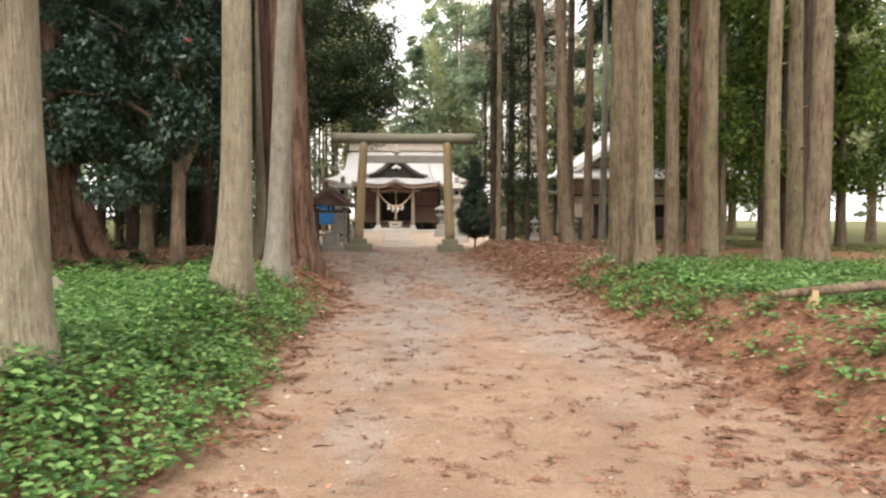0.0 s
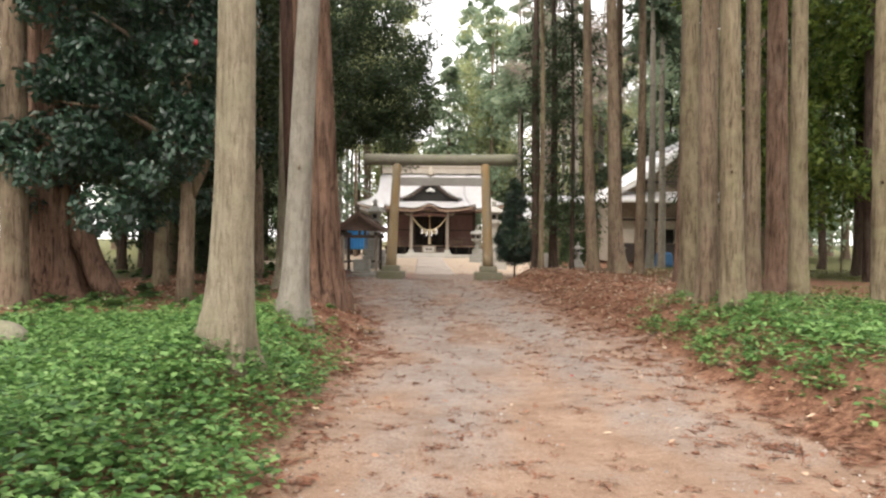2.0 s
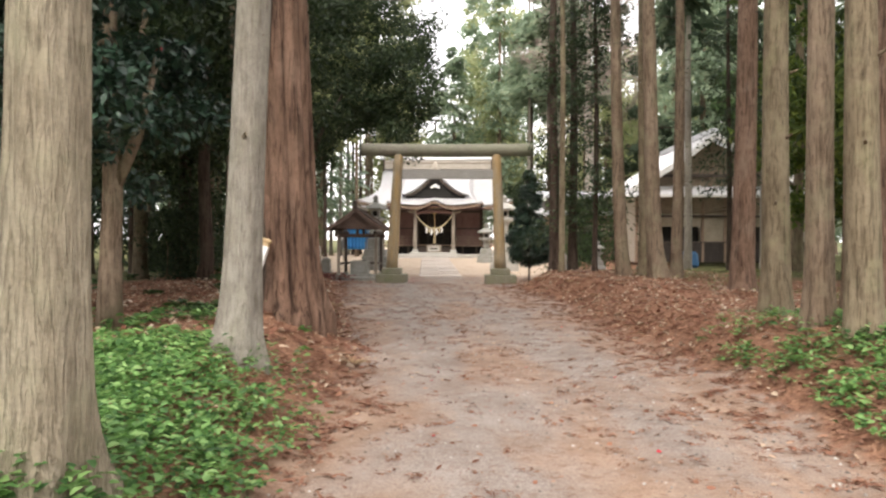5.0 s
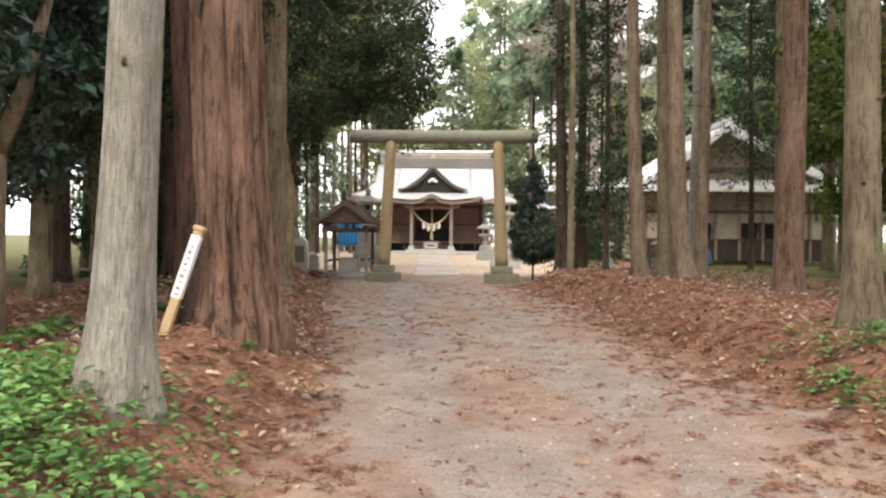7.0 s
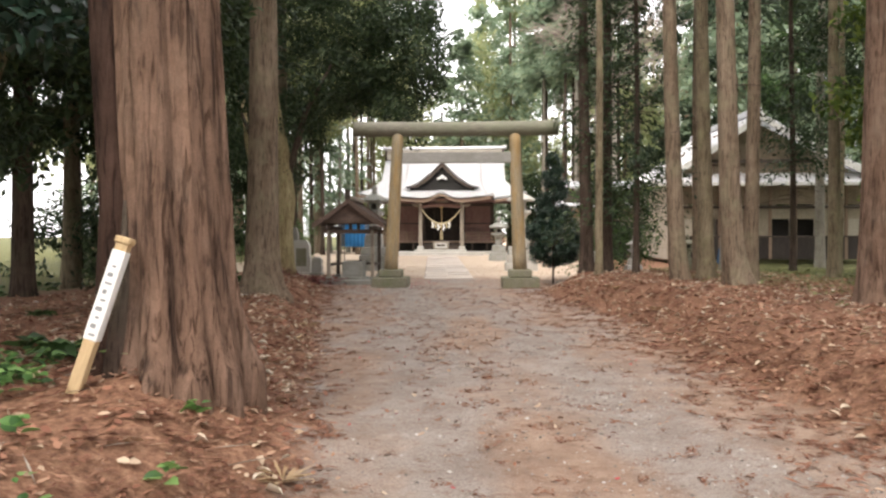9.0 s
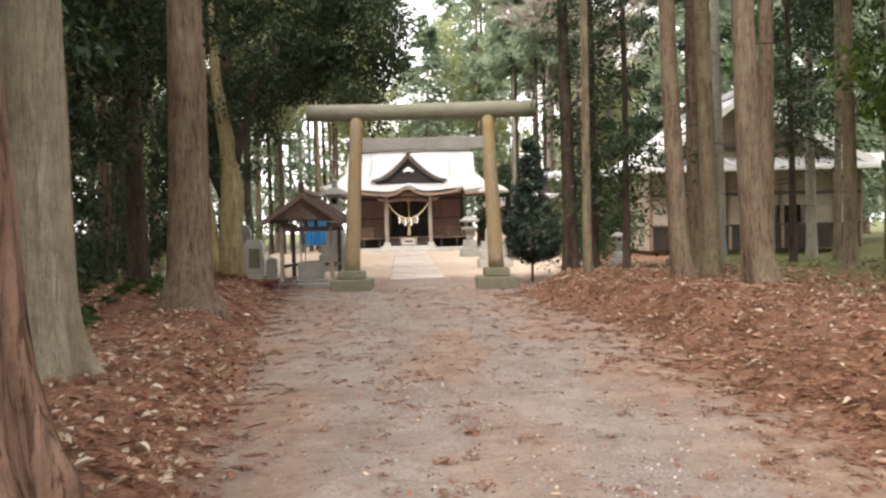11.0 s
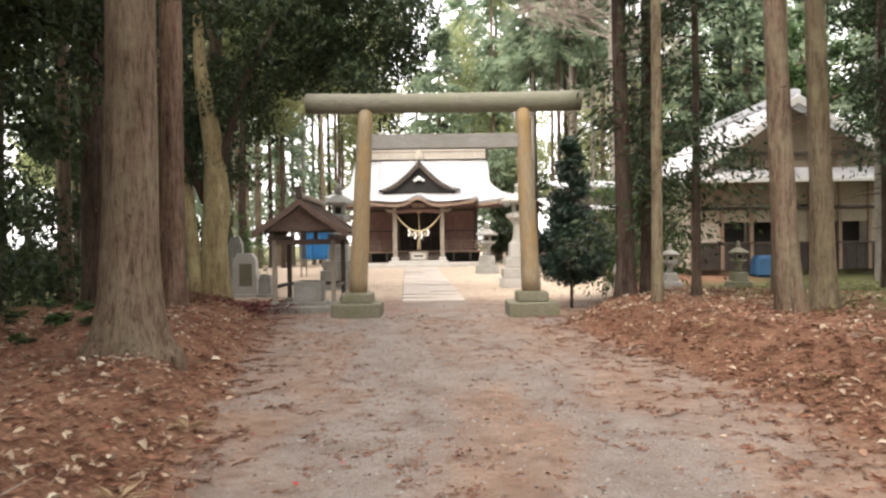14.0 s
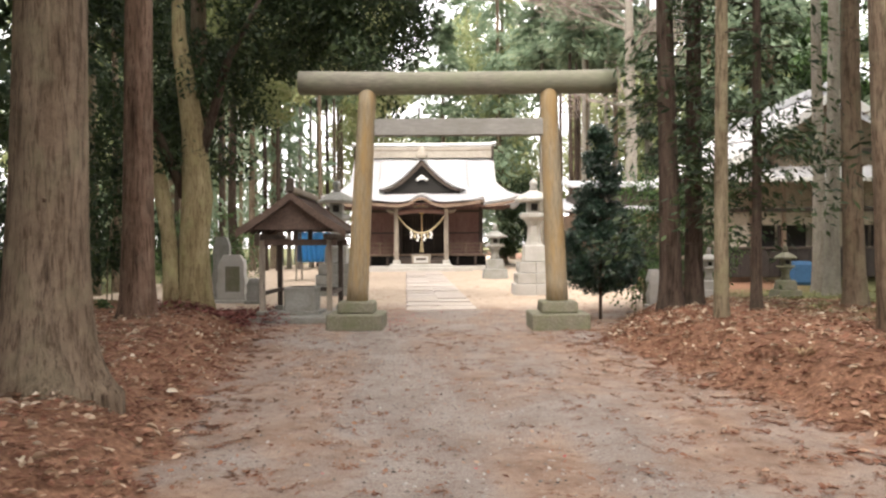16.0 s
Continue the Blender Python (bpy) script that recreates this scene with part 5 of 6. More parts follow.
PALE = "pale grey smooth-barked cedar trunk rising from the bank"
BROWN = "slender brown-barked cedar beside the path"
OLIVE = "lichen-tinted straight cedar trunk"
rows = [
    # x, y, r, bark, crown, label, flare, lean
    (-2.68, 5.0, 0.3, "bark_tan", 0, "stout pale tan trunk standing in green undergrowth", 0.25, (0.0, 0)),
    (-2.15, 8.5, 0.165, "bark_tan", 0, "pale tan smooth-barked cedar trunk flaring at its foot", 0.95, (0.008, 0)),
    (-2.45, 12.15, 0.165, "bark_pale", 1, PALE, 0.6, (0.042, 0)),
    (-3.98, 18.4, 0.27, "bark_tan", 2, "pale brown cedar behind the great trunk", 0.6, (-0.015, 0)),
    (-4.74, 24.2, 0.31, "bark_brown", 0, "broad brown cedar with fibrous bark and a swollen foot", 0.62, (0.004, 0)),
    (-6.6, 30.5, 0.265, "bark_red", 1, "brown straight cedar trunk", 0.3, (0, 0)),
    (-8.2, 30.7, 0.25, "bark_dark", 2, "dark cedar trunk deeper in the wood", 0.3, (0, 0)),
    (-7.3, 13.9, 0.21, "bark_brown", 1, "brown trunk at the edge of the undergrowth", 0.3, (0, 0)),
    (3.87, 15.84, 0.18, "bark_olive", 0, OLIVE, 0.4, (-0.006, 0)),
    (3.53, 13.87, 0.15, "bark_brown", 1, BROWN, 0.4, (-0.01, 0)),
    (3.67, 13.2, 0.165, "bark_olive", 2, OLIVE, 0.35, (-0.012, 0)),
    (5.1, 16.2, 0.15, "bark_brown", 0, BROWN, 0.35, (0, 0)),
    (6.2, 17.75, 0.23, "bark_red", 1, "reddish-brown cedar trunk on the bank", 0.3, (-0.004, 0)),
    (5.81, 15.87, 0.165, "bark_olive", 2, OLIVE, 0.3, (-0.01, 0)),
    (6.3, 14.15, 0.14, "bark_olive", 0, OLIVE, 0.3, (0, 0)),
    (7.2, 14.3, 0.22, "bark_brown", 1, BROWN, 0.35, (0, 0)),
    (7.83, 16.4, 0.17, "bark_olive", 2, OLIVE, 0.35, (0, 0)),
    (5.25, 20.9, 0.23, "bark_red", 2, "reddish-brown cedar trunk on the bank", 0.35, (0, 0)),
    (4.05, 27.0, 0.19, "bark_brown", 0, BROWN, 0.45, (-0.03, 0)),
    (4.2, 23.8, 0.19, "bark_brown", 1, "brown cedar leaning from its swollen foot", 0.6, (-0.04, 0)),
    (4.85, 27.5, 0.18, "bark_olive", 2, OLIVE, 0.5, (-0.012, 0)),
    (5.35, 26.1, 0.15, "bark_brown", 0, BROWN, 0.4, (0.0, 0)),
    (2.53, 28.6, 0.095, "bark_olive", None, "thin pale straight trunk with small knots", 0.3, (-0.01, 0)),
    (8.2, 28.4, 0.14, "bark_olive", 1, OLIVE, 0.3, (0, 0)),
    (5.7, 30.9, 0.17, "bark_brown", 2, BROWN, 0.4, (-0.006, 0)),
    (8.4, 36.9, 0.18, "bark_pale", 0, "pale straight trunk before the house", 0.35, (0, 0)),
    (9.9, 40.6, 0.19, "bark_pale", 1, "pale straight trunk before the house", 0.3, (0, 0)),
    (13.6, 41.0, 0.19, "bark_pale", 2, "pale straight trunk before the house", 0.3, (0, 0)),
    (12.2, 36.5, 0.12, "bark_olive", None, "thin pale trunk in the wood", 0.3, (0, 0)),
    (10.4, 22.0, 0.18, "bark_dark", 0, "dark cedar trunk deeper in the wood", 0.3, (0, 0)),
    (9.0, 18.5, 0.16, "bark_dark", 1, "dark cedar trunk deeper in the wood", 0.3, (0, 0)),
    (12.2, 26.0, 0.2, "bark_dark", 2, "dark cedar trunk deeper in the wood", 0.3, (0, 0)),
    (8.6, 22.4, 0.1, "bark_olive", None, "thin pale trunk in the wood", 0.3, (0, 0)),
    (-7.55, 36.3, 0.24, "bark_brown", None, "brown trunk of the spreading evergreen", 0.3, (0.01, 0)),
    (-12.6, 29.0, 0.16, "bark_dark", 1, "thin dark trunk against the bright clearing", 0.3, (0, 0)),
    (-9.4, 24.0, 0.2, "bark_dark", 2, "dark cedar trunk deeper in the wood", 0.3, (0, 0)),
    (-10.5, 21.0, 0.22, "bark_dark", 0, "dark cedar trunk deeper in the wood", 0.3, (0, 0)),
    (-10.0, 33.0, 0.17, "bark_brown", 2, "slim brown trunk beyond the memorial stones", 0.3, (0, 0)),
    (-14.0, 34.0, 0.18, "bark_dark", 0, "dark cedar trunk deeper in the wood", 0.3, (0, 0)),
    (-12.5, 17.0, 0.25, "bark_dark", 1, "dark cedar trunk deeper in the wood", 0.3, (0, 0)),
    (-5.75, 22.3, 0.14, "bark_brown", 0, BROWN, 0.3, (0, 0)),
    (-16.0, 24.0, 0.2, "bark_dark", 2, "dark cedar trunk deeper in the wood", 0.3, (0, 0)),
]
KICK = {1: -0.13, 2: -0.05, 18: 0.1, 19: 0.16}
for i, (x, y, r, mat, cr, label, fl, ln) in enumerate(rows):
    t = tree(x, y, r, mat, 11 + i * 3, label, crown=None if cr is None else CROWN_HIGH[cr], flare=fl, lean=ln, h=17.0 + (i * 7 % 5), kick=KICK.get(i, 0.0), group="cedars of the grove")
    if x > 2 and y > 18:
        dead_twigs(t, r * 0.85, 300 + i, 10 if r > 0.15 else 18, 2.6, 9.0, 0.4)
    if y < 32 and i % 2 == 0:
        for k in range(3):
            stub(t, r * 0.9, 1.6 + 0.9 * k + 0.2 * (i % 4), -1.6 + 0.9 * k - (0.5 if x > 0 else -0.5))

# slender trunks deep in the wood
q = random.Random(77)
for i in range(26):
    x, y = (q.uniform(-26, -9.5), q.uniform(22, 58)) if i % 2 else (q.uniform(-20, -8.5), q.uniform(40, 66))
    if i >= 20:
        x, y = q.uniform(8, 20), q.uniform(16, 34)
    elif y > 38:
        x = min(x, -12.5)
    tree(x, y, q.uniform(0.1, 0.2), q.choice(("bark_dark", "bark_brown", "bark_olive")), 500 + i, "slender trunk deep in the wood", crown=CROWN_HIGH[i % 3], flare=0.3, seg=10, h=18, group="cedars of the grove", lean=(q.uniform(-0.01, 0.01), 0))

# the great cedar with its cleft bark
big = tree(-2.72, 15.2, 0.385, "bark_great", 5, "great red-brown cedar with deeply furrowed bark and a cleft", h=20, crown=CROWN_HIGH[1], flare=0.3, ridge=0.04, seg=140, lobes=11, wave=0.03, lean=(-0.045, 0), furrow=0.085, name="great_cedar")
# The cleft's shade is put in as a dark bar on the bark.
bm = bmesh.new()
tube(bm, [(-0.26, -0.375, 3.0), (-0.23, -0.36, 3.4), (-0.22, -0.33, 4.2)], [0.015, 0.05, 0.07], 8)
part("cleft", bm, "bark_dark", big, "dark bar for the shade in a high cleft")
# The trunk's shaded left side is put into this fold's colour.
part("bark_fold", tubed([(-0.47, -0.2, -0.1), (-0.4, -0.16, 0.35), (-0.38, -0.14, 1.2), (-0.45, -0.14, 2.4), (-0.49, -0.13, 3.6), (-0.6, -0.12, 6.0)], [0.2, 0.17, 0.15, 0.14, 0.14, 0.12], 18), "bark_shaded", big, "fold of furrowed bark, the trunk's side shade in its colour", True)
# A dark bar on the surface stands for shade in a hollow.
part("hollow", tubed([(-0.33, -0.4, -0.1), (-0.3, -0.36, 0.3), (-0.27, -0.33, 0.8), (-0.27, -0.32, 1.25)], [0.09, 0.08, 0.05, 0.012], 10), "bark_dark", big, "dark bar for the shade in the foot hollow", True)
huge = tree(-7.5, 15.3, 0.5, "bark_great", 9, "huge dark red-brown trunk with a sloping root", h=20, crown=CROWN_HIGH[2], flare=0.7, ridge=0.05, seg=90, name="great_cedar", lobes=4, furrow=0.05)

part("root", tubed([(0.3, 0.0, 2.0), (0.55, 0.0, 1.2), (0.85, 0.05, 0.5), (1.25, 0.1, -0.1)], [0.2, 0.25, 0.22, 0.16], 14), "bark_great", huge, "thick sloping root", True)
bd = thing("leaning_board", -7.2, 16.6, gz(-7.2, 16.6), "pale weathered board leaning against the huge trunk", "board")
part("board", boxed(0, 0, 0.7, 0.1, 0.03, 1.5, 0.006), "wood_grey", bd)
bd.matrix_world = pose(-7.2, 16.6, gz(-7.2, 16.6) - 0.03, 0, -27, 0)
st = thing("field_stone", -4.7, 9.5, gz(-4.7, 9.5), "rounded grey field stone among the herbs", "stone")
bm = bmesh.new()
bmesh.ops.create_icosphere(bm, subdivisions=3, radius=0.19)
for v in bm.verts:
    v.co = Vector((v.co.x * 1.2, v.co.y, v.co.z * 0.85 + 0.16)) * (1 + 0.12 * noise.noise(v.co * 5))
part("stone", bm, "stone_moss", st, "", True)

# trees that carry foliage low down, beside the gate
for x, y, r, s, z0 in ((2.65, 31.4, 0.19, 3, 2.0), (3.9, 30.7, 0.085, 4, 2.0), (3.4, 32.4, 0.17, 8, 1.6), (9.4, 33.6, 0.1, 12, 3.4)):
    t = tree(x, y, r, "bark_dark", 70 + s, "dark slim conifer with drooping sprays" + (" beside the gate" if x < 5 else " before the house"), h=14, flare=0.35, lean=(-0.008, 0), name="conifer_tree")
    dead_twigs(t, r * 0.9, 400 + s, 46, 1.2, 8.0, 0.75)
    wide = {3: 0.85, 4: 1.6}.get(s, 1.35)
    c = new("crown", conifer_crown("crown", z0, 13.5, wide, int((4600 if s == 4 else 3300) * wide), M["leaf_dark"], 200 + s, 0.17, 0.4, 0.35))
    c.parent = t

# young dark evergreen by the gate
t = thing("young_evergreen_tree", 2.0, 34.4, gz(2.0, 34.4) - 0.03, "young dark green conical evergreen on a thin stem", "tree")
part("trunk", tubed([(0, 0, 0), (0.01, 0, 1.5), (0, 0, 4.0)], [0.04, 0.035, 0.01], 8), "bark_dark", t)
cs, rr_ = [], []
q = random.Random(5)
for i in range(90):
    u = q.random()
    z = 0.75 + 3.5 * u
    w = 0.85 * (1 - u) ** 0.7 * (0.35 + 0.65 * min(1, u / 0.12)) * (0.5 + 0.6 * q.random())
    a = q.random() * 6.28
    cs.append((w * math.cos(a), w * math.sin(a), z))
    rr_.append(0.19 + 0.12 * (1 - u))
c = new("crown", clump_crown("crown", cs, rr_, 24000, M["leaf_camellia"], 31, 0.085, 0.8))
c.parent = t


def limbs(t, specs, mat):
    for pts, rad in specs:
        part("limb", tubed(pts, rad, 8), mat, t, "", True)


# camellia with red flowers
def camellia():
    x, y = -4.78, 14.43
    t = thing("camellia_tree", x, y, gz(x, y) - 0.05, "dense dark glossy camellia tree with a few red flowers", "tree")
    part("trunk", tubed([(0, 0, 0), (0.02, 0, 0.9), (0.05, 0, 1.8), (0.0, 0, 3.5), (0.1, 0, 5.5)], [0.17, 0.13, 0.12, 0.09, 0.04], 10), "bark_brown", t, "", True)
    limbs(t, [([(0.05, 0, 1.75), (0.35, 0, 2.4), (0.55, 0.1, 3.4)], [0.09, 0.07, 0.04]), ([(0, 0, 2.6), (-0.9, -0.3, 3.2), (-1.9, -0.5, 3.3)], [0.06, 0.045, 0.02]), ([(0, 0, 3.4), (-0.8, 0.3, 4.4), (-1.8, 0.5, 5.0)], [0.06, 0.04, 0.02])], "bark_brown")
    q = random.Random(3)
    cs, rr = [], []
    for i in range(120):
        px, py = q.uniform(-3.3, 0.9), q.uniform(-1.5, 1.5)
        low = 1.75 + 0.25 * math.sin(px * 2.3) + (0.6 if px > 0.2 else 0.0)
        pz = low + (8.0 - low) * q.random() ** 1.25
        cs.append((px, py, pz))
        rr.append(q.uniform(0.3, 0.6))
    c = new("crown", clump_crown("crown", cs, rr, 34000, M["leaf_camellia"], 41, 0.135, 0.75))
    c.parent = t
    for i in range(16):
        k = cs[q.randrange(len(cs))]
        f = lathe([(0.01, -0.02), (0.035, 0.0), (0.045, 0.02), (0.02, 0.03)], 7)
        bmesh.ops.transform(f, matrix=pose(k[0] + q.uniform(-0.2, 0.2), k[1] - 0.42, k[2], 90, 0, 0), verts=f.verts)
        part("flower", f, "petal", t, "red camellia flower")


camellia()


# forked tree
t = thing("forked_tree", -7.3, 19.6, gz(-7.3, 19.6) - 0.05, "slim tan tree forking low into two stems", "tree")
part("trunk", tubed([(0, 0, 0), (0, 0, 0.4), (0.02, 0, 1.4), (0.04, 0, 2.4), (0.0, 0, 3.2)], [0.24, 0.18, 0.16, 0.15, 0.14], 12), "bark_olive", t, "", True)
limbs(t, [([(0, 0, 3.0), (-0.12, 0, 3.8), (-0.1, 0, 5.0), (0.0, 0, 7.5)], [0.12, 0.11, 0.1, 0.05]), ([(0.05, 0, 2.9), (0.25, 0, 3.4), (0.55, 0, 4.1), (0.75, 0, 6.0)], [0.12, 0.11, 0.1, 0.05])], "bark_olive")
cs = [(q.uniform(-2.8, 2.6), q.uniform(-1.5, 2.0), 3.0 + 6.5 * q.random()) for i in range(60)]
c = new("crown", clump_crown("crown", cs, [q.uniform(0.4, 0.9) for i in cs], 17000, M["leaf_dark"], 46, 0.17, 0.7, 0.42))
c.parent = t


# spreading evergreens over the left of the gate
def spreading(x, y, name, label, seed, box_, n, low, size=0.16, mat="leaf_dark", trunk=True, off=0.0):
    t = thing(name, x, y, gz(x, y) - 0.05, label, "tree")
    q = random.Random(seed)
    if trunk:
        part("trunk", tubed([(0.15, 0, -0.1), (0.12, 0, 0.5), (0.1, 0, 1.6), (0.18, 0, 2.6), (0.1, 0, 4), (-0.2, 0, 6), (-0.3, 0, 9)], [0.46, 0.36, 0.31, 0.33, 0.25, 0.16, 0.05], 16), "bark_yellow", t, "yellowish mossy trunk", True)
        part("second_stem", tubed([(-0.32, -0.15, -0.1), (-0.34, -0.15, 0.8), (-0.42, -0.12, 1.8), (-0.62, -0.05, 2.9), (-1.05, 0, 4.4), (-1.3, 0, 6.5)], [0.24, 0.18, 0.16, 0.17, 0.12, 0.05], 12), "bark_yellow", t, "slanting yellowish second stem", True)
        limbs(t, [([(-0.05, 0, 2.2), (0.3, 0, 3.6), (0.9, -0.2, 5.5), (1.8, -0.4, 7.0)], [0.15, 0.12, 0.09, 0.04]), ([(-0.1, 0, 2.6), (-0.6, -0.1, 3.9), (-1.2, -0.3, 5.5)], [0.12, 0.09, 0.05])], "bark_dark")
    elif "shrub" not in name and "thicket" not in name:
        mx, my = (box_[0] + box_[1]) / 2 + off, (box_[2] + box_[3]) / 2
        part("trunk", tubed([(mx, my, -0.1), (mx + 0.1, my, 0.6), (mx, my, 3), (mx + 0.2, my, box_[4] * 0.75)], [0.26, 0.19, 0.16, 0.05], 10), "bark_dark", t, "dark trunk", True)
    else:
        for k in range(7):
            bx, by, h = q.uniform(box_[0], box_[1]) * 0.8, q.uniform(box_[2], box_[3]) * 0.8, box_[4] * q.uniform(0.6, 0.9)
            part("stem", tubed([(bx, by, -0.3), (bx + 0.05, by, h * 0.5), (bx + q.uniform(-0.3, 0.3), by, h)], [0.012 + 0.003 * h, 0.01 + 0.002 * h, 0.005], 6), "bark_olive", t)
    cs, rr = [], []
    x0, x1, y0, y1, z1 = box_
    for i in range(max(40, n // 190)):
        px, py = q.uniform(x0, x1), q.uniform(y0, y1)
        lo = low(px, py)
        cs.append((px, py, lo + (z1 - lo) * q.random() ** 1.3))
        rr.append(q.uniform(0.3, 1.0))
    c = new("crown", clump_crown("crown", cs, rr, n, M[mat], seed, size, 0.75, 0.42))
    c.parent = t


spreading(-7.0, 34.2, "evergreen_tree", "old spreading evergreen with a twisted yellowish trunk and dark crown", 51, (-2.6, 5.1, -0.4, 4.6, 12.5), 62000, lambda a, b: (3.3 if a < 0.0 else 4.7 if a < 0.9 else 6.0 if a < 3.5 else 5.0 if a < 4.2 else 6.8) + 0.25 * math.sin(a * 2.1 + b))
spreading(-7.5, 25.0, "evergreen_tree", "dark evergreen crown hanging among the cedars", 53, (-3.0, 3.2, -3.0, 3.0, 11), 22000, lambda a, b: 4.0 + 0.4 * math.sin(a * 1.7 + b), 0.17, trunk=False)
spreading(-9.5, 18.0, "evergreen_tree", "dark evergreen thicket behind the camellia", 57, (-4.5, 3.0, -2.0, 3.0, 9), 22000, lambda a, b: 2.3 + 0.5 * math.sin(a * 1.7 + b), 0.17, trunk=False)
spreading(-8.3, 26.6, "evergreen_tree", "dark evergreen crown hanging over the litter", 87, (-2.6, 2.2, -2.0, 2.0, 9), 18000, lambda a, b: 2.9 + 0.5 * math.sin(a * 1.9 + b), 0.17, trunk=False)
spreading(-8.0, 25.9, "leafy_shrub", "dark evergreen shrub on the leaf litter", 64, (-0.9, 0.5, -0.6, 0.6, 2.3), 6500, lambda a, b: 0.15, 0.12, trunk=False)
spreading(-9.6, 29.5, "evergreen_tree", "dark evergreen crown among the slender trunks", 66, (-2.6, 2.4, -2.5, 2.5, 11), 15000, lambda a, b: 5.0 + 0.6 * math.sin(a * 1.7 + b), 0.19, trunk=False)
spreading(-15.5, 46.0, "evergreen_tree", "dark evergreen mass deep in the wood", 67, (-4.0, 4.0, -3.0, 3.0, 14), 14000, lambda a, b: 5.2 + 0.6 * math.sin(a * 1.7 + b), 0.28, trunk=False)
spreading(-11.8, 22.5, "evergreen_tree", "dark evergreen crown above the forked tree", 68, (-2.5, 3.0, -2.5, 2.5, 11), 19000, lambda a, b: 3.2 + 0.6 * math.sin(a * 1.7 + b), 0.19, trunk=False)
spreading(-6.6, 45.0, "evergreen_tree", "tall olive-green tree beyond the pavilion", 69, (-3.0, 3.4, -2.0, 2.0, 16), 22000, lambda a, b: 7.0 + 0.8 * math.sin(a * 1.7 + b), 0.26, "leaf_hazed_warm", trunk=False, off=-2.8)
spreading(-10.6, 37.0, "evergreen_thicket", "dark low thicket under the trees", 89, (-2.6, 1.6, -1.2, 1.2, 3.6), 8000, lambda a, b: 0.4 + 0.4 * math.sin(a * 2.7 + b), 0.18, trunk=False)
spreading(-11.5, 32.0, "evergreen_thicket", "dark low thicket under the trees", 86, (-2.6, 2.0, -1.5, 1.5, 2.6), 4000, lambda a, b: 0.5 + 0.5 * math.sin(a * 2.7 + b), 0.2, trunk=False)
spreading(4.6, 37.6, "leafy_shrub", "tangled green shrubs before the low wing", 62, (-1.2, 1.2, -0.6, 0.6, 3.0), 6500, lambda a, b: 0.3, 0.13, "leaf_mid", trunk=False)
spreading(-14.5, 27.0, "evergreen_tree", "dark evergreen mass deep in the wood", 54, (-4.0, 4.0, -3.0, 3.0, 12), 12000, lambda a, b: 4.4 + 0.6 * math.sin(a * 1.7 + b), 0.24, "leaf_cedar", trunk=False)
spreading(-14.0, 37.0, "evergreen_tree", "dark evergreen mass deep in the wood", 55, (-4.0, 4.0, -3.0, 3.0, 13), 12000, lambda a, b: 5.0 + 0.6 * math.sin(a * 1.7 + b), 0.26, "leaf_cedar", trunk=False)
spreading(-20.0, 20.0, "evergreen_tree", "dark evergreen mass deep in the wood", 56, (-4.0, 4.0, -5.0, 5.0, 12), 16000, lambda a, b: 2.8 + 0.6 * math.sin(a * 1.7 + b), 0.28, trunk=False)
spreading(13.8, 38.2, "evergreen_tree", "dark evergreen crown before the house", 94, (-2.4, 3.2, -2.0, 2.0, 13), 15000, lambda a, b: 5.2 + 0.5 * math.sin(a * 1.7 + b), 0.2, trunk=False, off=2.6)
spreading(21.0, 55.0, "evergreen_tree", "leafy green mass beside the house", 92, (-5.5, 6.0, -4.0, 4.0, 17), 22000, lambda a, b: 2.4 + 0.6 * math.sin(a * 1.7 + b), 0.36, "leaf_mid", trunk=False)
spreading(15.0, 59.0, "evergreen_tree", "dark green tree mass behind the house", 93, (-5.5, 6.0, -2.5, 2.5, 17), 17000, lambda a, b: 4.5 + 0.6 * math.sin(a * 1.7 + b), 0.36, "leaf_cedar", trunk=False)
spreading(10.6, 24.5, "bamboo_thicket", "bright yellow-green leafy thicket lit from behind", 59, (-3.0, 4.5, -3, 4, 11), 40000, lambda a, b: 2.6 + 0.6 * math.sin(a * 1.3), 0.24, "leaf_bright", trunk=False)
spreading(3.4, 36.0, "leafy_shrub", "fresh green shrub behind the young evergreen", 61, (-0.7, 0.8, -0.5, 0.6, 2.4), 2600, lambda a, b: 0.5, 0.1, "leaf_mid", trunk=False)
spreading(-10.8, 44.5, "leafy_shrub", "green shrubs behind the memorial stones", 63, (-2.5, 2.2, -1, 1.5, 2.8), 7000, lambda a, b: 0.4, 0.13, "leaf_mid", trunk=False)
spreading(-1.0, 70.5, "evergreen_tree", "rounded dark tree beside the shrine hall", 65, (3.6, 7.2, -2, 2, 6.0), 12000, lambda a, b: 0.8, 0.2, "leaf_dark", trunk=False)

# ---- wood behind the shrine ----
# Pale crown colours carry the haze of distance.
FAR = [conifer_crown("crown", 2.5, 24, 3.4, 5200, M["leaf_hazed"], 300 + i, 0.56, 0.4, 0.6) for i in range(3)]
FARW = [clump_crown("crown", [(random.Random(i * 50 + k).uniform(-3.2, 3.2), random.Random(i * 50 + k + 7).uniform(-3, 3), 4 + 13 * random.Random(i * 50 + k + 13).random()) for k in range(46)], [1.3 + 0.7 * random.Random(i + k).random() for k in range(46)], 5600, M["leaf_hazed_warm"], 320 + i, 0.42, 0.75) for i in range(2)]
FAR_TRUNK = trunk_mesh("trunk", 0.28, 17, M["bark_brown"], 77, 8, 12)
q = random.Random(21)


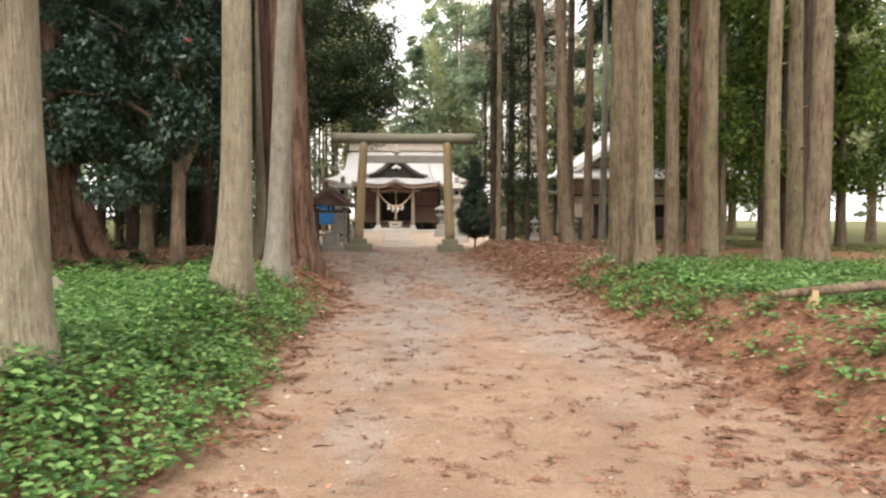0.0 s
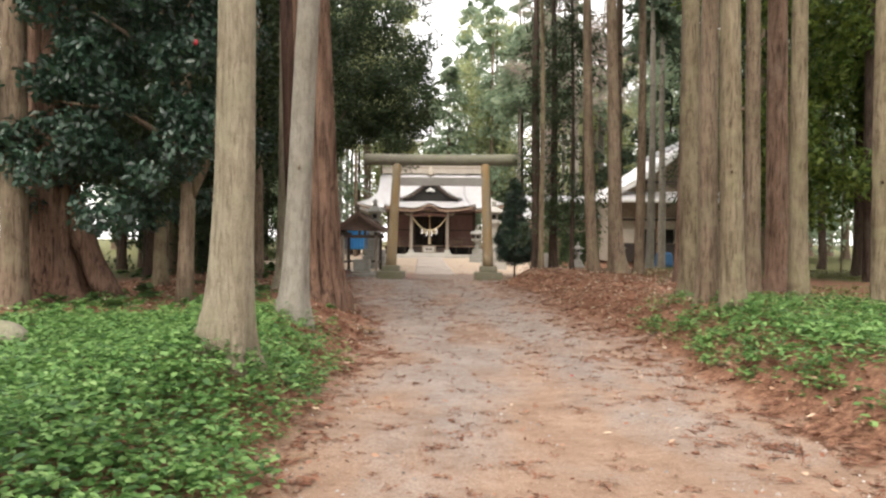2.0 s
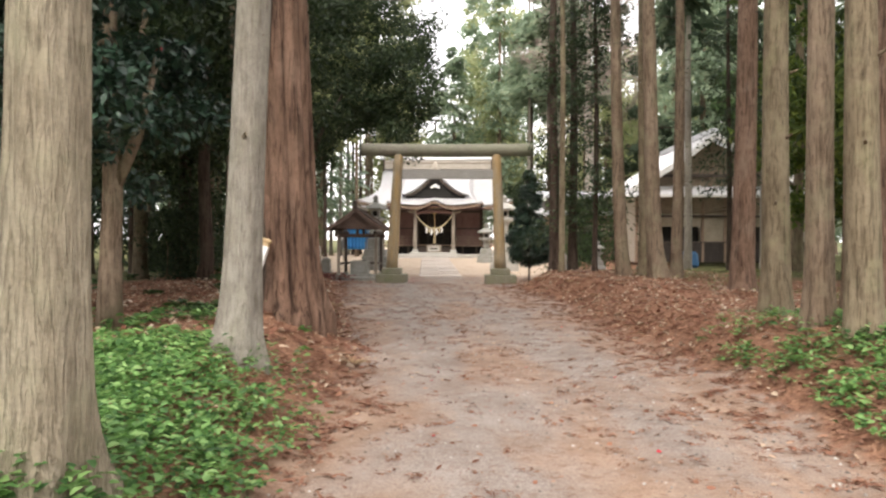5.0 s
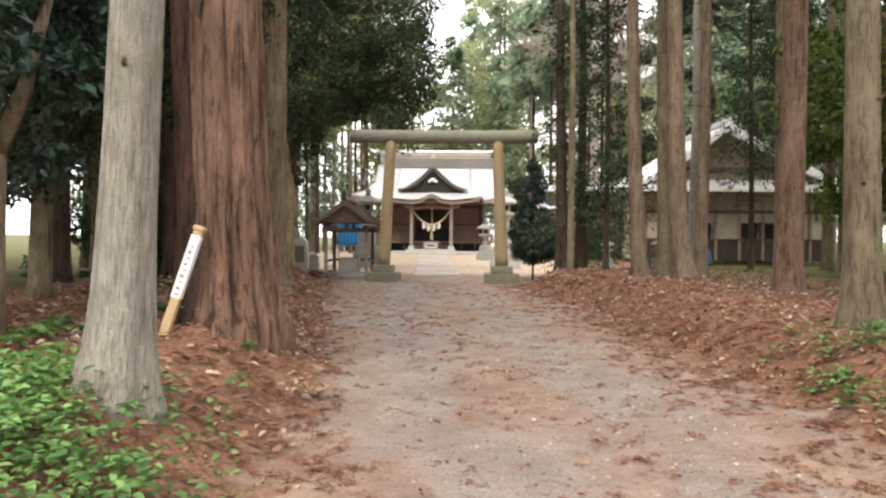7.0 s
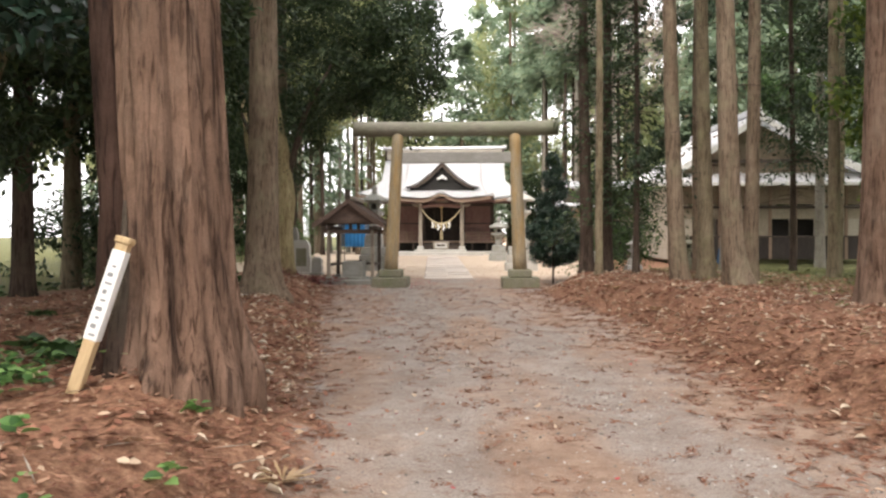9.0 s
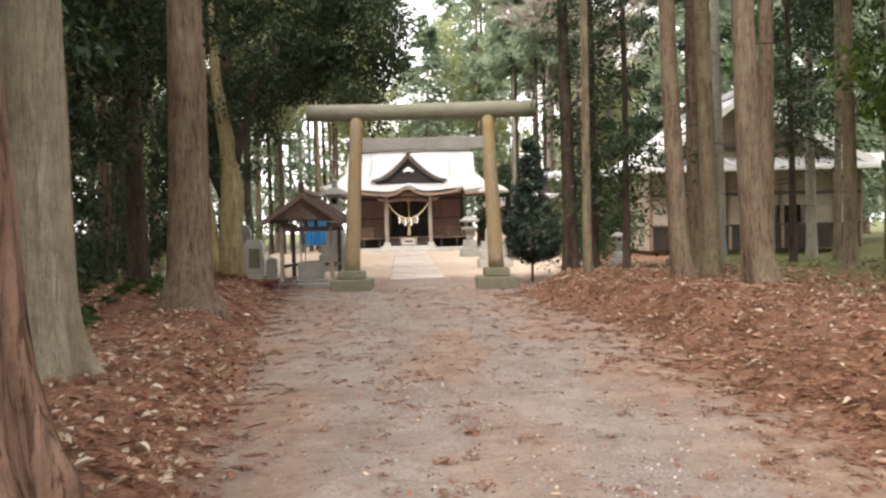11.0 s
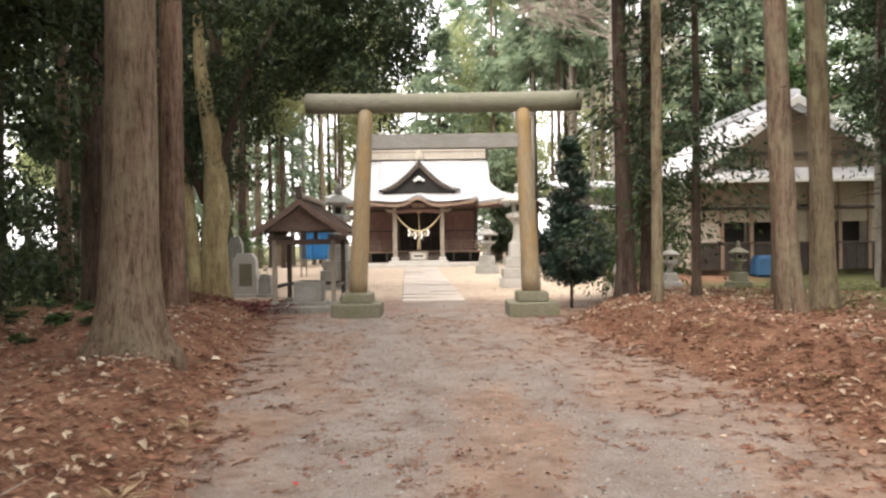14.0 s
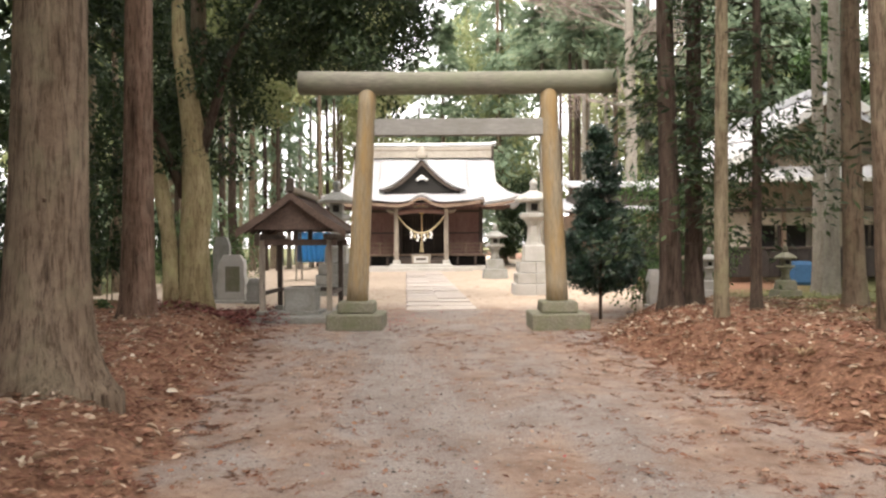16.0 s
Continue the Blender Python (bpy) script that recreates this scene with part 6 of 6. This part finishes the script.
def far_tree(x, y, k, warm=False):
    t = thing("forest_tree", x, y, gz(x, y) - 0.1, "tall broadleaf tree in the wood behind, haze in its olive-green" if warm else "tall conifer in the wood behind, haze in its grey-green", "tree", "wood behind the shrine")
    for nm, me in (("trunk", FAR_TRUNK), ("crown", (FARW if warm else FAR)[k % (2 if warm else 3)])):
        o = new(nm, me)
        o.parent = t
        o.matrix_basis = pose(0, 0, 0, 0, 0, q.uniform(0, 360)) @ Matrix.Diagonal((1, 1, (0.78 if -7 < x < 0.3 and y > 70 else q.uniform(1.0, 1.35)), 1))


k = 0
for row, (y, step) in enumerate(((74, 4.6), (82, 5.0), (91, 6.6))):
    x = -34.0 + 1.7 * row
    while x < 42:
        if not (-16.5 < x < -8.5 or (3.5 < x < 10.5 and row < 2)):
            far_tree(x + q.uniform(-1, 1), y + q.uniform(-2.5, 2.5), k, q.random() < 0.4)
        k += 1
        x += step + q.uniform(-0.8, 0.8)
# (14, -4) and (-18, -2) are unseen trees, added to close off side light.
for x, y in ((2.4, 73), (1.2, 80), (16, 58), (21, 52), (26, 44), (24, 34), (20, 28), (30, 30), (18, 62), (28, 58), (22, 17), (27, 12), (14, -4), (-22, 40), (-26, 30), (-24, 16), (-18, -2), (-15, 55), (-12, 64), (-20, 62)):
    far_tree(x, y, k, k % 3 == 0)
    k += 1


# slim far cedars whose bare stems stand against the sky
q = random.Random(61)
FAR_HIGH = [conifer_crown("crown", 12.0, 22, 1.8, 1500, M["leaf_hazed"], 340 + i, 0.6, 0.4, 0.7) for i in range(2)]
SLIM = [trunk_mesh("trunk", 0.15, 20, M[m], 90 + i, 8, 12, 0.3) for i, m in enumerate(("bark_brown", "bark_pale", "bark_dark"))]
for i in range(30):
    x, y = (q.uniform(-15.5, -8.2), q.uniform(60, 72)) if i % 2 else (q.uniform(3.8, 9.5), q.uniform(56, 70))
    t = thing("forest_tree", x, y, gz(x, y) - 0.1, "slim bare-stemmed cedar in the wood behind", "tree", "wood behind the shrine")
    for nm, me in (("trunk", SLIM[i % 3]), ("crown", FAR_HIGH[i % 2])):
        o = new(nm, me)
        o.parent = t
        o.matrix_basis = pose(0, 0, 0, 0, 0, q.uniform(0, 360))


# bare pinkish tree
def bare_tree(x, y):
    t = thing("bare_tree", x, y, gz(x, y), "bare pinkish-grey deciduous tree with fine twigs", "tree")
    q = random.Random(9)
    bm = bmesh.new()
    tube(bm, [(0, 0, 0), (0.1, 0, 4), (0, 0, 9), (0.2, 0, 14)], [0.25, 0.2, 0.14, 0.05], 8)
    part("trunk", bm, "bark_pale", t)
    tw_c, tw_a, tw_l = [], [], []
    for i in range(22):
        a, z = q.uniform(0, 6.28), q.uniform(5, 12.5)
        L = q.uniform(2.0, 3.8)
        d = Vector((math.cos(a), math.sin(a), q.uniform(0.1, 0.7)))
        p0 = Vector((0, 0, z))
        pts = [p0, p0 + d * L * 0.5 + Vector((0, 0, 0.1)), p0 + d * L + Vector((0, 0, 0.5))]
        part("limb", tubed(pts, [0.07, 0.04, 0.015], 5), "bark_pale", t)
        for k in range(130):
            u = q.uniform(0.25, 1.05)
            p = p0 + d * L * u + Vector((q.gauss(0, 0.3), q.gauss(0, 0.3), q.gauss(0.15, 0.3)))
            tw_c.append(p[:])
            tw_a.append((d.x + q.gauss(0, 0.6), d.y + q.gauss(0, 0.6), q.gauss(0.4, 0.5)))
            tw_l.append(q.uniform(0.4, 0.9))
    n = len(tw_c)
    me = leaf_mesh("twigs", np.array(tw_c), np.array(tw_a), np.random.RandomState(4).normal(size=(n, 3)), np.array(tw_l), np.full(n, 0.022), M["twig_pink"])
    o = new("twig_crown", me)
    o.parent = t
    t.scale = (1.35, 1.35, 1.5)


bare_tree(7.2, 53)
bare_tree(11.0, 64)


# ---- undergrowth and litter ----
def scatter(n, x0, x1, y0, y1, keep, rs):
    x, y = rs.uniform(x0, x1, n), rs.uniform(y0, y1, n)
    k = rs.rand(n) < keep(x, y)
    return x[k], y[k]


def herbs(name, label, n, area, keep, seed, height=(0.1, 0.3), leaf=(0.05, 0.1), per=7, spread=0.1, mat="leaf_herb"):
    rs = np.random.RandomState(seed)
    x, y = scatter(n, *area, keep, rs)
    m = len(x)
    z = ground_z(x, y)
    hh = rs.uniform(*height, m)
    X, Y, Z, H = (np.repeat(a, per) for a in (x, y, z, hh))
    a = rs.rand(m * per) * 6.283
    lev = rs.uniform(0.35, 1.0, m * per)
    rad = spread * (0.3 + 0.9 * rs.rand(m * per)) * (1.2 - 0.5 * lev)
    c = np.stack([X + np.cos(a) * rad, Y + np.sin(a) * rad, Z + H * lev], -1)
    axis = np.stack([np.cos(a), np.sin(a), rs.uniform(-0.35, 0.5, m * per)], -1)
    nrm = np.stack([rs.normal(0, 0.25, m * per), rs.normal(0, 0.25, m * per), np.ones(m * per)], -1)
    L = rs.uniform(*leaf, m * per)
    me = round_leaf_mesh(name, c, axis, nrm, L, L * 0.6, M[mat], 0.2)
    tagged(new(name, me), label, "undergrowth", kind="stuff")


def soft(v, a, b):
    return np.clip((v - a) / (b - a), 0, 1)


herbs("herb_carpet", "dense bright green low herbs covering the bank", 30000, (-9.8, -0.9, 0.8, 14.5),
      lambda x, y: soft(beyond(x, y), 0.0, 0.55) * np.clip((13.2 - y - 0.25 * np.abs(x + 4)) / 2.5, 0, 1) * (0.88 + 0.3 * wob(x * 1.1, y * 1.1)) * soft(x, -13, -9), 71, (0.06, 0.24), (0.036, 0.08), 8, 0.115)
herbs("herb_patch", "sparse green herbs among dry needles on the bank", 8500, (2.6, 9.5, 3, 16),
      lambda x, y: soft(beyond(x, y), 0.1, 0.7) * (0.85 + 0.7 * wob(x * 0.9, y * 1.3)) * np.clip((16 - y) / 3, 0, 1) * np.clip((y - 5) / 4, 0.35, 1), 72, (0.06, 0.2), (0.05, 0.09), 8, 0.11)
herbs("herb_sprouts", "scattered green sprouts on the leaf litter", 1300, (-7, -1.8, 11, 24),
      lambda x, y: soft(beyond(x, y), 0.35, 1.2) * np.clip((17 - y) / 4, 0.025, 1) * (0.6 + 0.6 * wob(x * 1.9, y)), 73, (0.08, 0.22), (0.07, 0.15), 8, 0.09)
herbs("grass_tufts", "low pale green growth under the trees", 3000, (4.5, 16, 17, 40),
      lambda x, y: soft(beyond(x, y), 2.0, 4.5) * (0.5 + 0.8 * wob(x * 0.6, y * 0.6)), 74, (0.03, 0.1), (0.05, 0.1), 6, 0.12, "leaf_moss")
herbs("fern_clumps", "dark low ferns on the shaded floor", 160, (-11, -4, 12, 34),
      lambda x, y: soft(beyond(x, y), 1.2, 2.5) * (0.4 + 0.6 * wob(x, y * 0.8)), 75, (0.1, 0.26), (0.14, 0.26), 14, 0.15, "leaf_mid")


def litter(name, label, n, area, keep, seed, mat, size, ratio, lift=0.012, curl=0.1):
    rs = np.random.RandomState(seed)
    x, y = scatter(n, *area, keep, rs)
    m = len(x)
    z = ground_z(x, y) + lift * rs.rand(m) + 0.004
    a = rs.rand(m) * 6.283
    axis = np.stack([np.cos(a), np.sin(a), rs.normal(0, 0.22, m)], -1)
    nrm = np.stack([rs.normal(0, 0.35, m), rs.normal(0, 0.35, m), np.ones(m)], -1)
    L = rs.uniform(*size, m)
    me = round_leaf_mesh(name, np.stack([x, y, z], -1), axis, nrm, L, L * ratio * rs.uniform(0.55, 1.2, m), M[mat], curl)
    tagged(new(name, me), label, "fallen leaves", kind="stuff")


litter("fallen_leaves", "thick rust and tan fallen leaves on the banks", 112000, (-9, 8, 3, 36),
       lambda x, y: soft(beyond(x, y), -0.15, 0.45) * np.clip(1.25 - np.abs(x + 0.8) / 9, 0.1, 1) * np.where(x > 0, np.clip((y - 5) / 10, 0.35, 1), np.clip((y - 10) / 6, 0.03, 1)), 81, "leaf_dry", (0.035, 0.1), 0.52, 0.035)
litter("pale_leaves", "large bleached leaves strewn over the rusty litter", 27000, (-8, 7, 10, 36),
       lambda x, y: soft(beyond(x, y), 0.0, 0.35) * np.clip(1.2 - np.abs(x + 0.8) / 8, 0.1, 1) * np.clip((y - 11) / 6, 0.1, 1) * (0.45 + 0.5 * wob(x * 1.7, y * 1.5)), 83, "leaf_pale", (0.05, 0.13), 0.5, 0.06, 0.45)
litter("path_leaves", "scattered dry leaves lying on the path", 9000, (-7, 4, 1, 46),
       lambda x, y: np.where(beyond(x, y) < 0.1, 0.5 + 0.5 * soft(beyond(x, y), -0.8, 0.0), 0), 82, "leaf_dry", (0.03, 0.08), 0.5, 0.006)


def sprigs(name, label, n, area, keep, seed, size=(0.1, 0.3)):
    """Little heaps of cedar sprigs: each one a few crossed needles lying together."""
    rs = np.random.RandomState(seed)
    x, y = scatter(n, *area, keep, rs)
    m, per = len(x), 16
    X, Y = np.repeat(x, per), np.repeat(y, per)
    a0 = np.repeat(rs.rand(m) * 6.283, per)
    L0 = np.repeat(rs.uniform(*size, m), per)
    u = rs.uniform(-0.5, 0.5, m * per)
    a = a0 + rs.normal(0, 0.9, m * per)
    X = X + np.cos(a0) * u * L0 + rs.normal(0, 0.03, m * per)
    Y = Y + np.sin(a0) * u * L0 + rs.normal(0, 0.03, m * per)
    Z = ground_z(X, Y) + 0.004 + 0.018 * rs.rand(m * per) + 0.03 * soft(beyond(X, Y), 0.1, 0.5)
    axis = np.stack([np.cos(a), np.sin(a), rs.normal(0, 0.12, m * per)], -1)
    nrm = np.stack([rs.normal(0, 0.4, m * per), rs.normal(0, 0.4, m * per), np.ones(m * per)], -1)
    L = L0 * rs.uniform(0.2, 0.5, m * per)
    me = leaf_mesh(name, np.stack([X, Y, Z], -1), axis, nrm, L, 0.012 + 0.05 * L, M["needles_dry"], 0.2)
    tagged(new(name, me), label, "cedar sprigs", kind="stuff")


litter("red_petal_drift", "drift of fallen red petals between pavilion and gate", 1500, (-4.6, -1.2, 31.8, 37.5), lambda x, y: 0.9 * bell(x, y, -2.75, 34.3, 0.9, 1.7), 88, "petal_faded", (0.03, 0.06), 0.8, 0.008)
litter("fallen_petals", "a few pink camellia petals on the ground", 240, (-4.5, 1.5, 8, 24), lambda x, y: 0.35 + 0.3 * wob(x, y), 84, "petal", (0.03, 0.055), 0.8, 0.01)
litter("maroon_leaf_heap", "dark maroon heap of raked leaves beside the pavilion", 9500, (-8.2, -4.6, 31.5, 36.5), lambda x, y: bell(x, y, -6.0, 33.9, 1.0, 1.3), 85, "leaf_maroon", (0.06, 0.16), 0.45, 0.22)
sprigs("cedar_sprigs", "rusty shed cedar sprigs strewn over the path", 6800, (-5.5, 3, 0.5, 33),
       lambda x, y: np.where(beyond(x, y) < 0.2, 0.35 + 0.4 * wob(x * 1.3 + 2, y * 1.1), 0), 91, (0.05, 0.17))
sprigs("needle_drift", "drifts of rusty cedar needles along the path edges", 16000, (-7, 6.5, 0.5, 34),
       lambda x, y: soft(beyond(x, y), np.where(x > 0, -0.95, -0.45), 0.1) * (1 - 0.6 * soft(beyond(x, y), 0.6, 1.6)) * 0.75, 92, (0.12, 0.34))


def sticks(name, label, n, area, keep, seed):
    rs = np.random.RandomState(seed)
    x, y = scatter(n, *area, keep, rs)
    m = len(x)
    a = rs.rand(m) * 6.283
    L = rs.uniform(0.15, 0.55, m)
    me = leaf_mesh(name, np.stack([x, y, ground_z(x, y) + 0.045], -1), np.stack([np.cos(a), np.sin(a), rs.normal(0, 0.06, m)], -1), np.stack([rs.normal(0, 0.6, m), rs.normal(0, 0.6, m), np.ones(m)], -1), L, rs.uniform(0.006, 0.014, m), M["wood_grey"], 0.5)
    tagged(new(name, me), label, "fallen twigs", kind="stuff")


sticks("fallen_twigs", "thin dry twigs lying on the leaf litter", 2600, (-7, 6.5, 8, 35), lambda x, y: soft(beyond(x, y), 0.0, 0.4) * 0.6, 97)


def gravel():
    rs = np.random.RandomState(95)
    x, y = scatter(60000, -5, 3, 2, 36, lambda x, y: np.where(beyond(x, y) < 0.1, np.clip(y / 20, 0.12, 0.95) * np.clip(0.45 + 0.75 * wob(x * 0.8 + 1.0, y * 0.55), 0.06, 1), 0), rs)
    n = len(x)
    z = ground_z(x, y)
    s = 0.004 + 0.016 * rs.rand(n) ** 2.5
    base = np.array([[1, 0, 0], [0, 1, 0], [-1, 0, 0], [0, -1, 0], [0, 0, 0.75]])
    a = rs.rand(n) * 6.283
    v = np.empty((n, 5, 3))
    for k, (bx, by, bz) in enumerate(base):
        jx, jy = bx + rs.normal(0, 0.2, n), by + rs.normal(0, 0.2, n)
        v[:, k, 0] = x + s * (jx * np.cos(a) - jy * np.sin(a))
        v[:, k, 1] = y + s * (jx * np.sin(a) + jy * np.cos(a))
        v[:, k, 2] = z + s * bz
    f = np.array([[0, 1, 4], [1, 2, 4], [2, 3, 4], [3, 0, 4]])
    faces = (np.arange(n)[:, None, None] * 5 + f[None]).reshape(-1, 3)
    me = mesh_from("path_gravel", v.reshape(-1, 3), faces.tolist(), M["pebble"])
    tagged(new("path_gravel", me), "fine grey grit bedded in the path", "gravel", kind="stuff")


gravel()

# withered fern tufts at the path's edge
for x, y in ((-3.1, 20.2), (2.45, 26.0), (-1.75, 14.3), (2.6, 23.0), (3.7, 8.3), (4.15, 8.5), (3.5, 7.2), (-3.35, 22.1)):
    rs = np.random.RandomState(int(y * 10))
    n = 26
    a = rs.rand(n) * 6.283
    t = thing("withered_fern", x, y, gz(x, y), "pale withered fern frond lying on the leaves", "fern")
    me = leaf_mesh("frond", np.stack([np.cos(a) * 0.1, np.sin(a) * 0.1, 0.03 + 0.05 * rs.rand(n)], -1), np.stack([np.cos(a), np.sin(a), rs.uniform(0, 0.5, n)], -1), np.tile([0.1, 0, 1.0], (n, 1)), rs.uniform(0.12, 0.26, n), np.full(n, 0.022), M["fern_dry"])
    o = new("frond", me)
    o.parent = t

# traffic cone far off in the clearing
M["cone"] = surface("orange_plastic", (0.6, 0.1, 0.03), (0.75, 0.16, 0.05), rough=0.5)
t = thing("traffic_cone", -17.0, 36.0, gz(-17.0, 36.0), "small orange traffic cone with a white band in the clearing", "traffic cone")
part("base", boxed(0, 0, 0.02, 0.38, 0.38, 0.05, 0.01), "wood_black", t, "black square base")
part("cone_body", lathe([(0.14, 0.04), (0.1, 0.3), (0.05, 0.62), (0.03, 0.7)], 14), "cone", t, "orange cone", True)
part("band", lathe([(0.108, 0.28), (0.084, 0.44), (0.07, 0.44), (0.09, 0.28)], 14), "white_paint", t, "white band", True)

# fallen log on the bank
t = thing("fallen_log", 3.9, 7.7, gz(3.9, 7.7), "short brown weathered log lying on the dry bank", "log", rz=12)
part("log", tubed([(-0.55, 0, 0.17), (0, 0.02, 0.2), (0.6, 0, 0.24), (1.1, 0, 0.24)], [0.04, 0.05, 0.052, 0.045], 10), "bark_brown", t, "", True)
part("prop", tubed([(-0.2, -0.02, -0.03), (-0.18, 0, 0.2)], [0.05, 0.05], 8), "wood_tan", t)
part("prop", tubed([(0.8, -0.02, -0.03), (0.8, 0, 0.2)], [0.05, 0.05], 8), "wood_tan", t)
